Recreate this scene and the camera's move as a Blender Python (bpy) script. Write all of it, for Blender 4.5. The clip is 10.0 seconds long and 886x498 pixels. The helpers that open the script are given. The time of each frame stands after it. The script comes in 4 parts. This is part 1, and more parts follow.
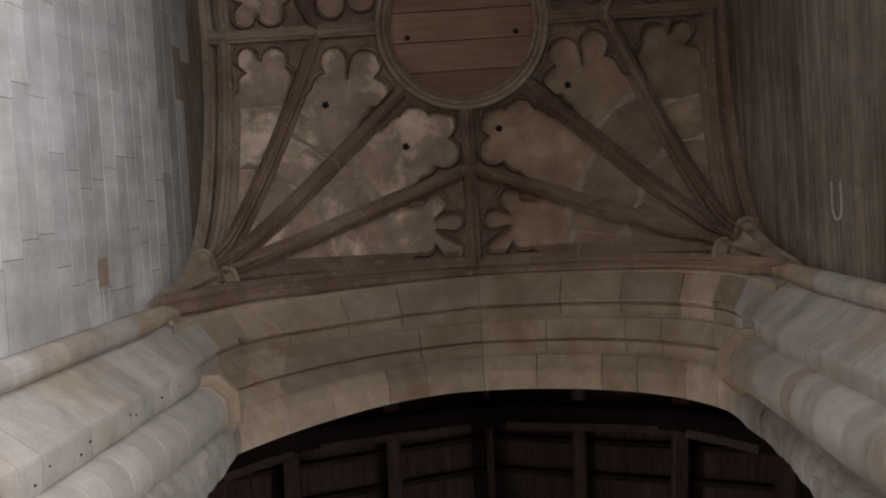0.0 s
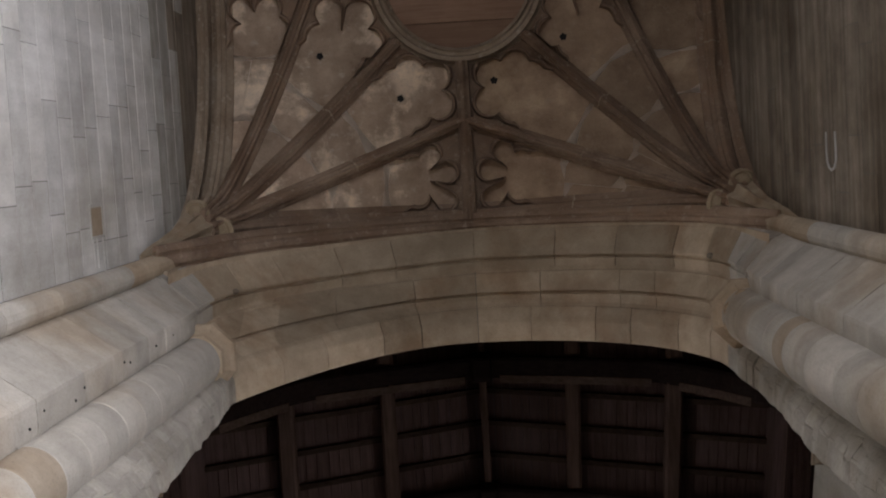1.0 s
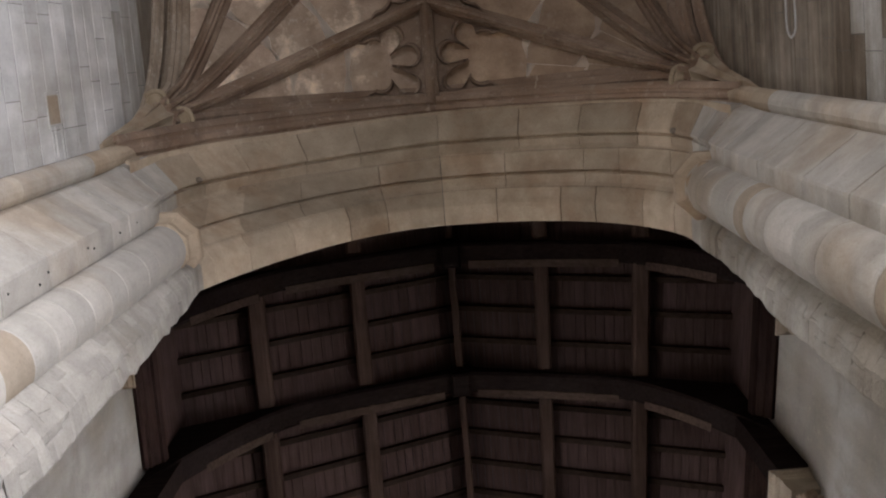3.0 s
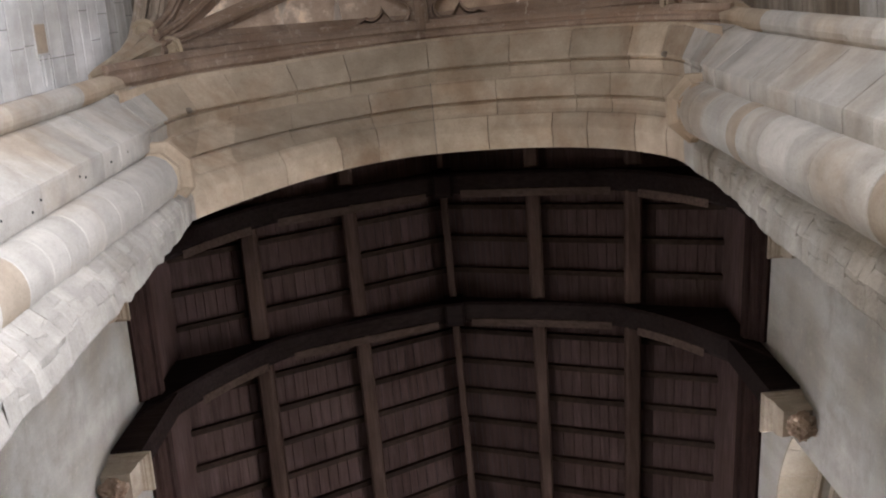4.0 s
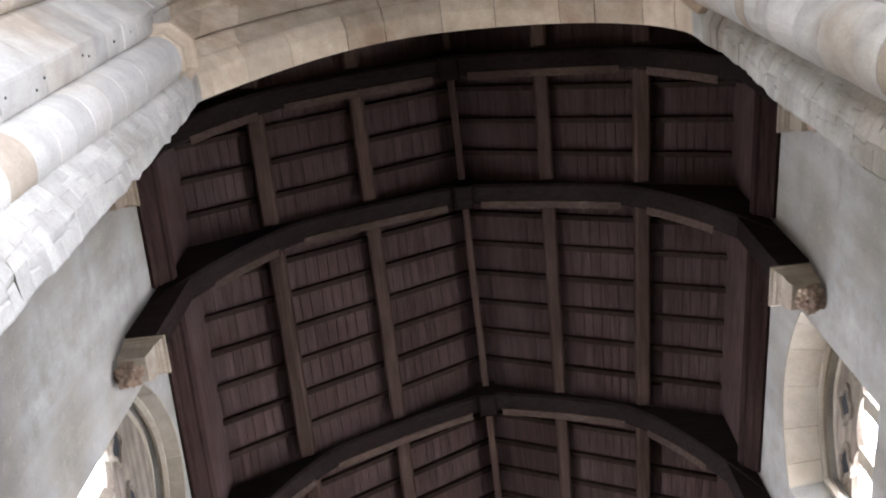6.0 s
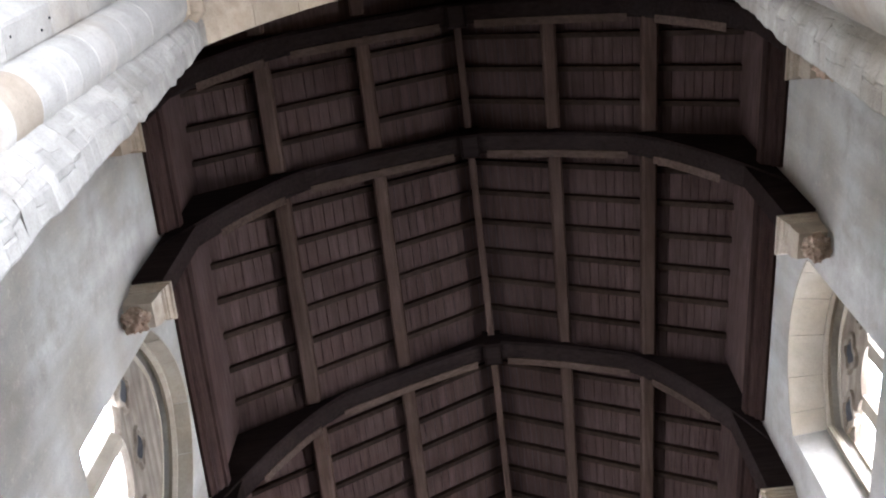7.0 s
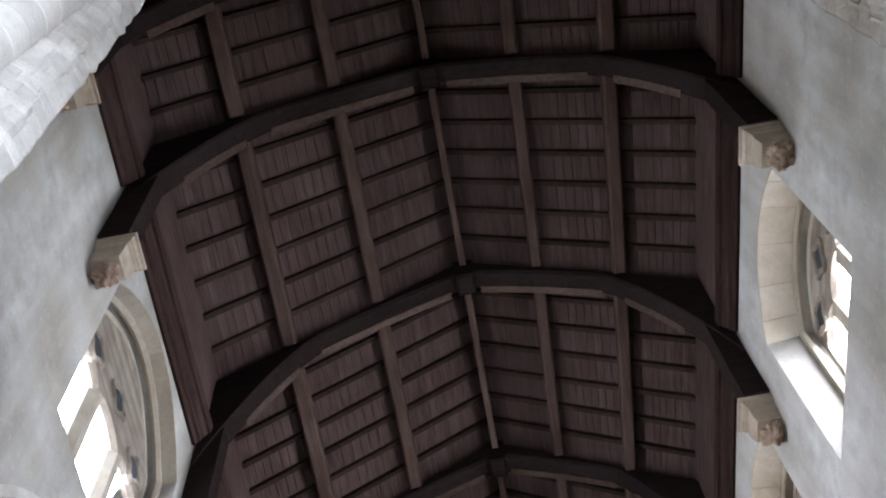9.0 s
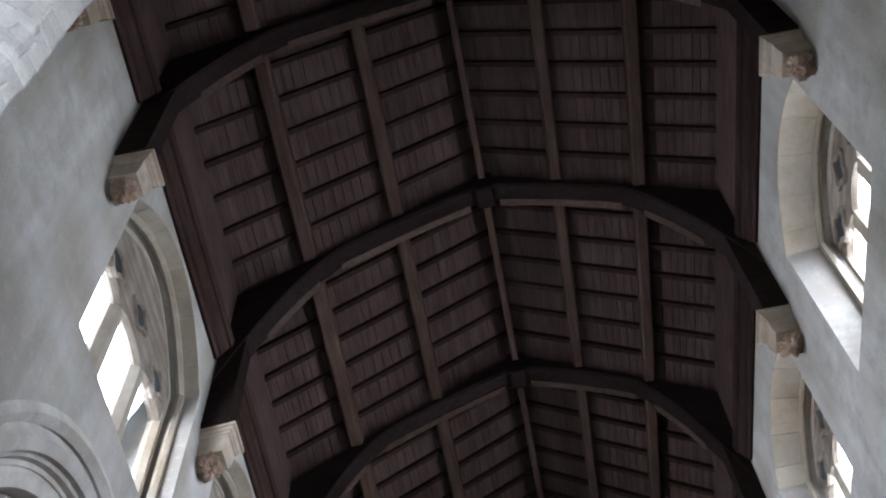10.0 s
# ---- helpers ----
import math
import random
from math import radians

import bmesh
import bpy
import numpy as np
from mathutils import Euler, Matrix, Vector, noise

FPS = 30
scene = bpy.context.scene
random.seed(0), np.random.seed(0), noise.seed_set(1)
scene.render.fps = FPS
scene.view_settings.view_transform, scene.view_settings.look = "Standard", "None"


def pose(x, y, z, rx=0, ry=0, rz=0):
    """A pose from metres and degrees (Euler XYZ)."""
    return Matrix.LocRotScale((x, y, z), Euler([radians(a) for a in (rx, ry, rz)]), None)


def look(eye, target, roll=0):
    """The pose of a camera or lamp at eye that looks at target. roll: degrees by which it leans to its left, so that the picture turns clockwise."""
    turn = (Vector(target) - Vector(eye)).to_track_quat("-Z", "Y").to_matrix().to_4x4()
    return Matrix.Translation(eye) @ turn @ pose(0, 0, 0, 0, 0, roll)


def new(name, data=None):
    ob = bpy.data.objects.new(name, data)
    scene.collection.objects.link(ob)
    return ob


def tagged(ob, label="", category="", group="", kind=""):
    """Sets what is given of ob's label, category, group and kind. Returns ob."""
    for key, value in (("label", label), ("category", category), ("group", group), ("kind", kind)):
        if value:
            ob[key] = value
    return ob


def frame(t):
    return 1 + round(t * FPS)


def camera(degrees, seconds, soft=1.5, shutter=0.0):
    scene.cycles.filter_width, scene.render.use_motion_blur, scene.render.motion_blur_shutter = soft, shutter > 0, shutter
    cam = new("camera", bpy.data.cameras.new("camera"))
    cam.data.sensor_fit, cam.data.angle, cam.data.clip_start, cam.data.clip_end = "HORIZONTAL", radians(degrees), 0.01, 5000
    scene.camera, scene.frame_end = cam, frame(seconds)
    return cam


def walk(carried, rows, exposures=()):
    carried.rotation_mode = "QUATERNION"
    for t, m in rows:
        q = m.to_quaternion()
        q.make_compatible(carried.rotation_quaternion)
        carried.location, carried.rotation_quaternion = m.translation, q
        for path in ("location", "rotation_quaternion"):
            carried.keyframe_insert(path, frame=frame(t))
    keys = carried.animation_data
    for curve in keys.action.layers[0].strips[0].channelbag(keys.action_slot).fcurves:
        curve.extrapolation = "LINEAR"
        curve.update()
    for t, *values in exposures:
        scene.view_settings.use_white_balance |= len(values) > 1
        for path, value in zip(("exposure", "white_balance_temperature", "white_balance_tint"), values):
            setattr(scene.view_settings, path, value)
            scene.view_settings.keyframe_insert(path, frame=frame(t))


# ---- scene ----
cam = camera(37.65, 10.0, 2.0)
PATH = [
    (0, (0.135, 0.000, 1.643), (-0.2113, 0.3918, 11.6295), 38.06),
    (0.5, (0.142, 0.029, 1.639), (-0.1983, 0.5784, 11.6184), 29.34),
    (1, (0.141, 0.064, 1.641), (-0.1880, 0.7762, 11.6106), 21.53),
    (1.5, (0.141, 0.107, 1.633), (-0.1978, 1.0460, 11.5830), 16.49),
    (2, (0.172, 0.132, 1.632), (-0.1634, 1.2796, 11.5605), 11.19),
    (3.5, (0.180, 0.234, 1.614), (0.0711, 1.9673, 11.4623), -1.13),
    (4, (0.160, 0.271, 1.607), (0.0273, 2.2740, 11.4039), -1.82),
    (4.5, (0.156, 0.301, 1.597), (-0.0682, 2.5535, 11.3371), -0.12),
    (5, (0.161, 0.324, 1.593), (-0.1052, 2.7458, 11.2918), 0.48),
    (5.5, (0.165, 0.351, 1.588), (-0.0970, 2.9631, 11.2372), -1.00),
    (7, (0.154, 0.439, 1.566), (-0.2254, 3.5736, 11.0541), 0.41),
    (7.5, (0.191, 0.462, 1.561), (-0.1902, 3.7348, 11.0023), -0.48),
    (8, (0.200, 0.470, 1.564), (-0.0664, 3.8243, 10.9807), -2.87),
    (8.5, (0.179, 0.467, 1.577), (0.0410, 3.9295, 10.9572), -6.20),
    (9, (0.174, 0.462, 1.589), (-0.0465, 4.1081, 10.8984), -6.65),
    (9.5, (0.201, 0.459, 1.601), (-0.2074, 4.4269, 10.7711), -4.90),
    (10, (0.231, 0.458, 1.611), (-0.2818, 4.6850, 10.6593), -3.90),
]
walk(cam, [(t, look(eye, target, roll)) for t, eye, target, roll in PATH],
     [(0.0, -0.05, 6520, 20), (2.0, 0.22, 6450, 20), (3.5, 0.85, 6300, 20), (4.5, 1.3, 6150, 19), (5.5, 1.5, 5900, 18), (7.5, 1.52, 5680, 16), (9.0, 1.36, 5580, 15), (10.0, 0.74, 5480, 14)])

# ---- world and light ----
world = bpy.data.worlds.new("sky")
scene.world = world
world.use_nodes = True
wn = world.node_tree
sky = wn.nodes.new("ShaderNodeTexSky")
sky.sky_type, sky.sun_disc = "NISHITA", False
sky.sun_elevation, sky.sun_rotation = radians(38), radians(110)
wn.links.new(sky.outputs["Color"], wn.nodes["Background"].inputs["Color"])
wn.nodes["Background"].inputs["Strength"].default_value = 0.12

sun = new("sun", bpy.data.lights.new("sun", "SUN"))
sun.data.energy, sun.data.angle, sun.data.color = 2.5, radians(0.6), (1, 0.95, 0.88)
sun.matrix_world = look((30, -12, 26), (0, 0, 0))


def window_lamp(name, eye, target, width, height, watts, colour=(0.86, 0.93, 1.0)):
    """Sky light that falls in through a window's opening."""
    lamp = new(name, bpy.data.lights.new(name, "AREA"))
    lamp.data.shape, lamp.data.size, lamp.data.size_y = "RECTANGLE", width, height
    lamp.data.energy, lamp.data.color = watts, colour
    lamp.matrix_world = look(eye, target)
    return lamp


# ---- numbers of the plan ----
WALL = 2.62          # half width of the tower inside
FACE = 0.72          # plane of the tower arch's outer order
BACK = -4.26         # rear wall of the tower
MID = -1.77          # middle of the vault
CROWN, SPRING = 15.1, 13.5
ARCH_S, ARCH_TOP = 11.9, 14.6
FAR = 1.95           # nave face of the arch
NAVE = 3.4           # half width of the nave
BEAMS = (2.85, 4.62, 7.68, 10.74, 13.8)
END = 17.0
NAVE_TOP = 15.45
WINDOWS = (6.15, 9.21, 12.27)
NORTH_SHIFT = 0.17   # the north windows stand a little further east
GLASS = {-1: 0.36, 1: 0.6}   # depth of the tracery behind the walls' faces
REVEAL = {-1: 0.17, 1: 0.38}  # depth of the dressed reveals

window_lamp("lamp_west_window", (-0.4, BACK - 0.75, 6.0), (0.3, 0.7, 7.4), 2.4, 5.0, 205)
window_lamp("lamp_south_window", (WALL + 1.0, -2.0, 4.1), (0, -1.6, 5.7), 2.3, 2.1, 1000)
for wy in WINDOWS:
    for side in (-1, 1):
        window_lamp("lamp_nave_window", (side * (NAVE + 0.76) * (1.045 if side < 0 else 1 - 0.03 * (wy - 4.72)), wy + (0.0 if side > 0 else 0.37), 13.1), (side * 0.5, wy, 12.9 if side > 0 else 11.8), 1.68, 2.3, 182 if side > 0 else 132, (0.95, 0.97, 1.0))


# ---- materials ----
def material(name, build):
    m = bpy.data.materials.new(name)
    m.use_nodes = True
    build(m.node_tree, m.node_tree.nodes["Principled BSDF"])
    return m


def node(tree, kind, **values):
    n = tree.nodes.new(kind)
    for key, value in values.items():
        n.inputs[key.replace("_", " ")].default_value = value
    return n


def noise_of(tree, scale, detail=5.0, rough=0.6, stretch=(1, 1, 1), turn=(0, 0, 0)):
    co = tree.nodes.new("ShaderNodeNewGeometry")
    mp = tree.nodes.new("ShaderNodeMapping")
    mp.inputs["Scale"].default_value = stretch
    mp.inputs["Rotation"].default_value = turn
    tree.links.new(co.outputs["Position"], mp.inputs["Vector"])
    n = node(tree, "ShaderNodeTexNoise", Scale=scale, Detail=detail, Roughness=rough)
    tree.links.new(mp.outputs["Vector"], n.inputs["Vector"])
    return n.outputs["Fac"]


def ramp(tree, value, stops):
    r = tree.nodes.new("ShaderNodeValToRGB")
    e = r.color_ramp.elements
    while len(e) < len(stops):
        e.new(0.5)
    for k, (at, colour) in enumerate(stops):
        e[k].position, e[k].color = at, (*colour, 1)
    tree.links.new(value, r.inputs["Fac"])
    return r.outputs["Color"]


def mix(tree, kind, fac, a, b):
    m = tree.nodes.new("ShaderNodeMix")
    m.data_type, m.blend_type = "RGBA", kind
    if isinstance(fac, float):
        m.inputs[0].default_value = fac
    else:
        tree.links.new(fac, m.inputs[0])
    for k, v in ((6, a), (7, b)):
        if isinstance(v, tuple):
            m.inputs[k].default_value = (*v, 1)
        else:
            tree.links.new(v, m.inputs[k])
    return m.outputs[2]


def bump(tree, shader, value, strength, distance):
    b = node(tree, "ShaderNodeBump", Strength=strength, Distance=distance)
    tree.links.new(value, b.inputs["Height"])
    tree.links.new(b.outputs["Normal"], shader.inputs["Normal"])


def piece_tone(tree, low, high):
    info = tree.nodes.new("ShaderNodeObjectInfo")
    r = node(tree, "ShaderNodeMapRange", To_Min=low, To_Max=high)
    tree.links.new(info.outputs["Random"], r.inputs["Value"])
    g = tree.nodes.new("ShaderNodeCombineColor")
    for k in range(3):
        tree.links.new(r.outputs["Result"], g.inputs[k])
    return g.outputs["Color"]


def stone(name, dark, light, stain, tone=(0.82, 1.1), streak=0.35, grain=0.35, stain_scale=0.9, rough=0.88, patch=(0.47, 0.66), run=5.0, flow=(1, 1, 0.09), fleck=0.0):
    def build(t, s):
        base = ramp(t, noise_of(t, 3.2, 8, 0.65), [(0.3, dark), (0.7, light)])
        base = mix(t, "MULTIPLY", 1.0, base, piece_tone(t, *tone))
        patches = ramp(t, noise_of(t, stain_scale, 6, 0.62), [(patch[0], (0, 0, 0)), (patch[1], (1, 1, 1))])
        base = mix(t, "MIX", patches, base, mix(t, "MULTIPLY", 0.75, base, stain))
        runs = ramp(t, noise_of(t, run, 4, 0.6, flow), [(0.42, (0.55, 0.53, 0.5)), (0.62, (1, 1, 1))])
        base = mix(t, "MULTIPLY", streak, base, runs)
        specks = ramp(t, noise_of(t, 60, 3, 0.7), [(0.3, (0.55, 0.53, 0.5)), (0.5, (1, 1, 1))])
        base = mix(t, "MULTIPLY", 0.4, base, specks)
        if fleck:
            lime = ramp(t, noise_of(t, 11, 7, 0.72), [(0.56, (0, 0, 0)), (0.68, (fleck, fleck, fleck))])
            base = mix(t, "MIX", lime, base, (0.62, 0.53, 0.42))
        t.links.new(base, s.inputs["Base Color"])
        s.inputs["Roughness"].default_value = rough
        s.inputs["Specular IOR Level"].default_value = 0.25
        bump(t, s, noise_of(t, 28, 8, 0.7), grain, 0.02)
    return material(name, build)


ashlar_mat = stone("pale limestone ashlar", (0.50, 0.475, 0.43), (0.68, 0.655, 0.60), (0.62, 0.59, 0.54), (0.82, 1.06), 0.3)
weathered_shade_mat = stone("weathered brown grey ashlar with shade in the colour", (0.185, 0.147, 0.107), (0.32, 0.265, 0.203), (0.5, 0.44, 0.36), (0.86, 1.06), 0.85, run=7.0, flow=(1, 0.05, 1))
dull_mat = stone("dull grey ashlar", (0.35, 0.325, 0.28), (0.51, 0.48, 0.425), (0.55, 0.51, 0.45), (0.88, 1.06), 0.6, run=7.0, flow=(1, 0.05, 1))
mortar_mat = stone("lime mortar", (0.12, 0.108, 0.092), (0.20, 0.186, 0.165), (0.6, 0.56, 0.5), (0.95, 1.05), 0.3)
arch_mat = stone("warm limestone", (0.345, 0.264, 0.177), (0.52, 0.412, 0.288), (0.66, 0.52, 0.42), (0.84, 1.15), 0.1, stain_scale=1.3)
shaft_mat = stone("grey limestone", (0.35, 0.318, 0.265), (0.54, 0.495, 0.42), (0.76, 0.64, 0.52), (0.84, 1.08), 0.15, rough=0.62)
capital_mat = stone("ochre limestone", (0.32, 0.242, 0.16), (0.46, 0.36, 0.25), (0.65, 0.52, 0.4), (0.95, 1.05), 0.1)
boss_mat = stone("ochre carved stone", (0.30, 0.225, 0.14), (0.46, 0.36, 0.24), (0.6, 0.5, 0.4), (0.9, 1.05), 0.0)
web_mat = stone("brown vault stone", (0.25, 0.162, 0.103), (0.47, 0.335, 0.222), (1.3, 1.36, 1.34), (0.78, 1.2), 0.0, stain_scale=1.7, patch=(0.5, 0.62), fleck=0.22)
limewash_lit_mat = stone("brown vault stone with limewash and painted-in light", (0.33, 0.228, 0.154), (0.60, 0.45, 0.32), (2.1, 2.3, 2.4), (0.85, 1.15), 0.0, stain_scale=2.0, patch=(0.51, 0.6), fleck=0.5)
rib_mat = stone("weathered rib stone", (0.18, 0.116, 0.076), (0.47, 0.342, 0.24), (0.55, 0.46, 0.4), (0.8, 1.15), 0.1, stain_scale=1.6, patch=(0.45, 0.6), fleck=0.32)
foil_mat = stone("limewashed rib stone", (0.30, 0.222, 0.152), (0.50, 0.395, 0.285), (0.6, 0.52, 0.46), (0.85, 1.1), 0.1, fleck=0.6)
joint_mat = stone("pale repair mortar", (0.76, 0.62, 0.48), (0.88, 0.75, 0.60), (0.85, 0.8, 0.75), (0.95, 1.05), 0.0)
rubble_mat = stone("rough rubble stone", (0.32, 0.29, 0.24), (0.50, 0.455, 0.385), (0.6, 0.54, 0.46), (0.86, 1.08), 0.2, grain=0.9)
plaster_mat = stone("stained lime plaster", (0.29, 0.264, 0.224), (0.46, 0.428, 0.374), (0.66, 0.61, 0.53), (0.99, 1.01), 0.55, grain=0.25, stain_scale=0.8, patch=(0.45, 0.62), run=1.6, flow=(1, 1, 0.14), fleck=0.18)
corbel_mat = stone("tan corbel stone", (0.26, 0.205, 0.145), (0.39, 0.32, 0.235), (0.65, 0.56, 0.46), (0.92, 1.06), 0.2)
dressed_mat = stone("clean dressed stone", (0.245, 0.203, 0.148), (0.345, 0.295, 0.222), (0.8, 0.72, 0.6), (0.9, 1.06), 0.1, grain=0.15)


def timber(name, dark, light, along, tone=(0.7, 1.15)):
    def build(t, s):
        stretch = tuple(0.06 if a == along else 1.0 for a in "xyz")
        base = ramp(t, noise_of(t, 22, 6, 0.65, stretch), [(0.3, dark), (0.7, light)])
        base = mix(t, "MULTIPLY", 1.0, base, piece_tone(t, *tone))
        wear = ramp(t, noise_of(t, 1.4, 5, 0.6), [(0.35, (0.6, 0.55, 0.52)), (0.65, (1, 1, 1))])
        base = mix(t, "MULTIPLY", 0.6, base, wear)
        t.links.new(base, s.inputs["Base Color"])
        s.inputs["Roughness"].default_value = 0.8
        s.inputs["Specular IOR Level"].default_value = 0.0
        bump(t, s, noise_of(t, 26, 5, 0.6, stretch), 0.35, 0.01)
    return material(name, build)


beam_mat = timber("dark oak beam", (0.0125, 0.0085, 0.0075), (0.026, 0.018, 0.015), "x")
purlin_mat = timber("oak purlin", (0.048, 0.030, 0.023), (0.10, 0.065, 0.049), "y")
rafter_shade_mat = timber("oak rafter darkened for shadow gaps", (0.02, 0.0125, 0.009), (0.04, 0.026, 0.018), "x")
board_mat = timber("red brown roof board", (0.041, 0.0255, 0.0222), (0.087, 0.056, 0.047), "y", (0.85, 1.12))
lit_edge_mat = timber("worn oak arris with window light in the colour", (0.055, 0.037, 0.028), (0.11, 0.076, 0.057), "x")
trap_mat = timber("red brown plank", (0.31, 0.19, 0.125), (0.44, 0.285, 0.20), "x", (0.85, 1.15))
cornice_mat = timber("painted brown cornice", (0.024, 0.014, 0.012), (0.05, 0.03, 0.024), "y")


def dark_hole(t, s):
    s.inputs["Base Color"].default_value = (0.012, 0.01, 0.009, 1)
    s.inputs["Roughness"].default_value = 0.9


hole_mat = material("dark hole", dark_hole)


def pane(t, s):
    s.inputs["Base Color"].default_value = (0.9, 0.95, 0.97, 1)
    s.inputs["Transmission Weight"].default_value = 1.0
    s.inputs["Roughness"].default_value = 0.12
    s.inputs["IOR"].default_value = 1.1


glass_mat = material("old window glass", pane)
lead_mat = timber("dark lead", (0.05, 0.05, 0.05), (0.09, 0.09, 0.09), "z")


# ---- building helpers ----
def link(name, bm, mat, parent=None, label="", smooth=False):
    bmesh.ops.recalc_face_normals(bm, faces=bm.faces)
    me = bpy.data.meshes.new(name)
    bm.to_mesh(me)
    bm.free()
    if smooth:
        for p in me.polygons:
            p.use_smooth = True
    me.materials.append(mat)
    ob = new(name, me)
    if parent:
        ob.parent = parent
    if label:
        tagged(ob, label)
    return ob


def part(name, bm, mat, parent, label="", smooth=False):
    return link(name, bm, mat, parent, label, smooth)


def empty(name, label, category="", kind="", group="", at=(0, 0, 0)):
    ob = new(name)
    ob.location = at
    tagged(ob, label, category, group, kind)
    bpy.context.view_layer.update()
    return ob


def rings(bm, loops, closed=True, caps=True):
    """Skin through loops of points; closed: each loop is a ring."""
    vs = [[bm.verts.new(p) for p in loop] for loop in loops]
    n = len(vs[0])
    for a, b in zip(vs, vs[1:]):
        for k in range(n if closed else n - 1):
            j = (k + 1) % n
            bm.faces.new((a[k], a[j], b[j], b[k]))
    if caps and closed:
        bm.faces.new(vs[0])
        bm.faces.new(vs[-1][::-1])
    return vs


def box(bm, lo, hi, chamfer=0.0):
    (x0, y0, z0), (x1, y1, z1) = lo, hi
    c = min(chamfer, (x1 - x0) / 3, (y1 - y0) / 3, (z1 - z0) / 3)
    def loop(z, i):
        return [(x0 + i, y0 + i, z), (x1 - i, y0 + i, z), (x1 - i, y1 - i, z), (x0 + i, y1 - i, z)]
    rings(bm, [loop(z0, c), loop(z0 + c, 0), loop(z1 - c, 0), loop(z1, c)] if c else [loop(z0, 0), loop(z1, 0)])


def sweep(bm, curve, section, up=(0, 0, 1), slim=None):
    """Section points (side, height) carried along a curve; slim: heights' factor along it."""
    loops = []
    for k, p in enumerate(curve):
        way = (Vector(curve[min(k + 1, len(curve) - 1)]) - Vector(curve[max(k - 1, 0)])).normalized()
        side = way.cross(Vector(up)).normalized()
        high = side.cross(way).normalized()
        f = slim(k / (len(curve) - 1)) if slim else 1.0
        loops.append([Vector(p) + side * a + high * b * f for a, b in section])
    rings(bm, loops)


def head(s, spring, top, power=0.6):
    return spring + (top - spring) * max(0.0, 1 - s * s) ** power


def skew(y):
    """The nave narrows on its south side towards the east."""
    return 1 - 0.03 * (min(max(y, 2.0), 13.0) - 4.72)


def warp(ob):
    """Lays a nave piece, built square, into the slightly skewed nave."""
    for v in ob.data.vertices:
        if v.co.x < 0:
            v.co.y -= 0.085 * min(max((v.co.y - 5.0) / 2.7, 0.0), 1.0) * v.co.x
        v.co.x *= skew(v.co.y) if v.co.x > 0 else 1.045
    return ob


# ---- ground and floor ----
bm = bmesh.new()
box(bm, (-400, -400, -0.6), (400, 400, -0.3))
tagged(link("ground", bm, rubble_mat), "pale trodden ground round the church", "ground", kind="structure")
bm = bmesh.new()
box(bm, (-8, -5, -0.3), (5, END + 0.6, 0.0))
tagged(link("floor", bm, ashlar_mat), "grey stone church floor", "floor", kind="structure")

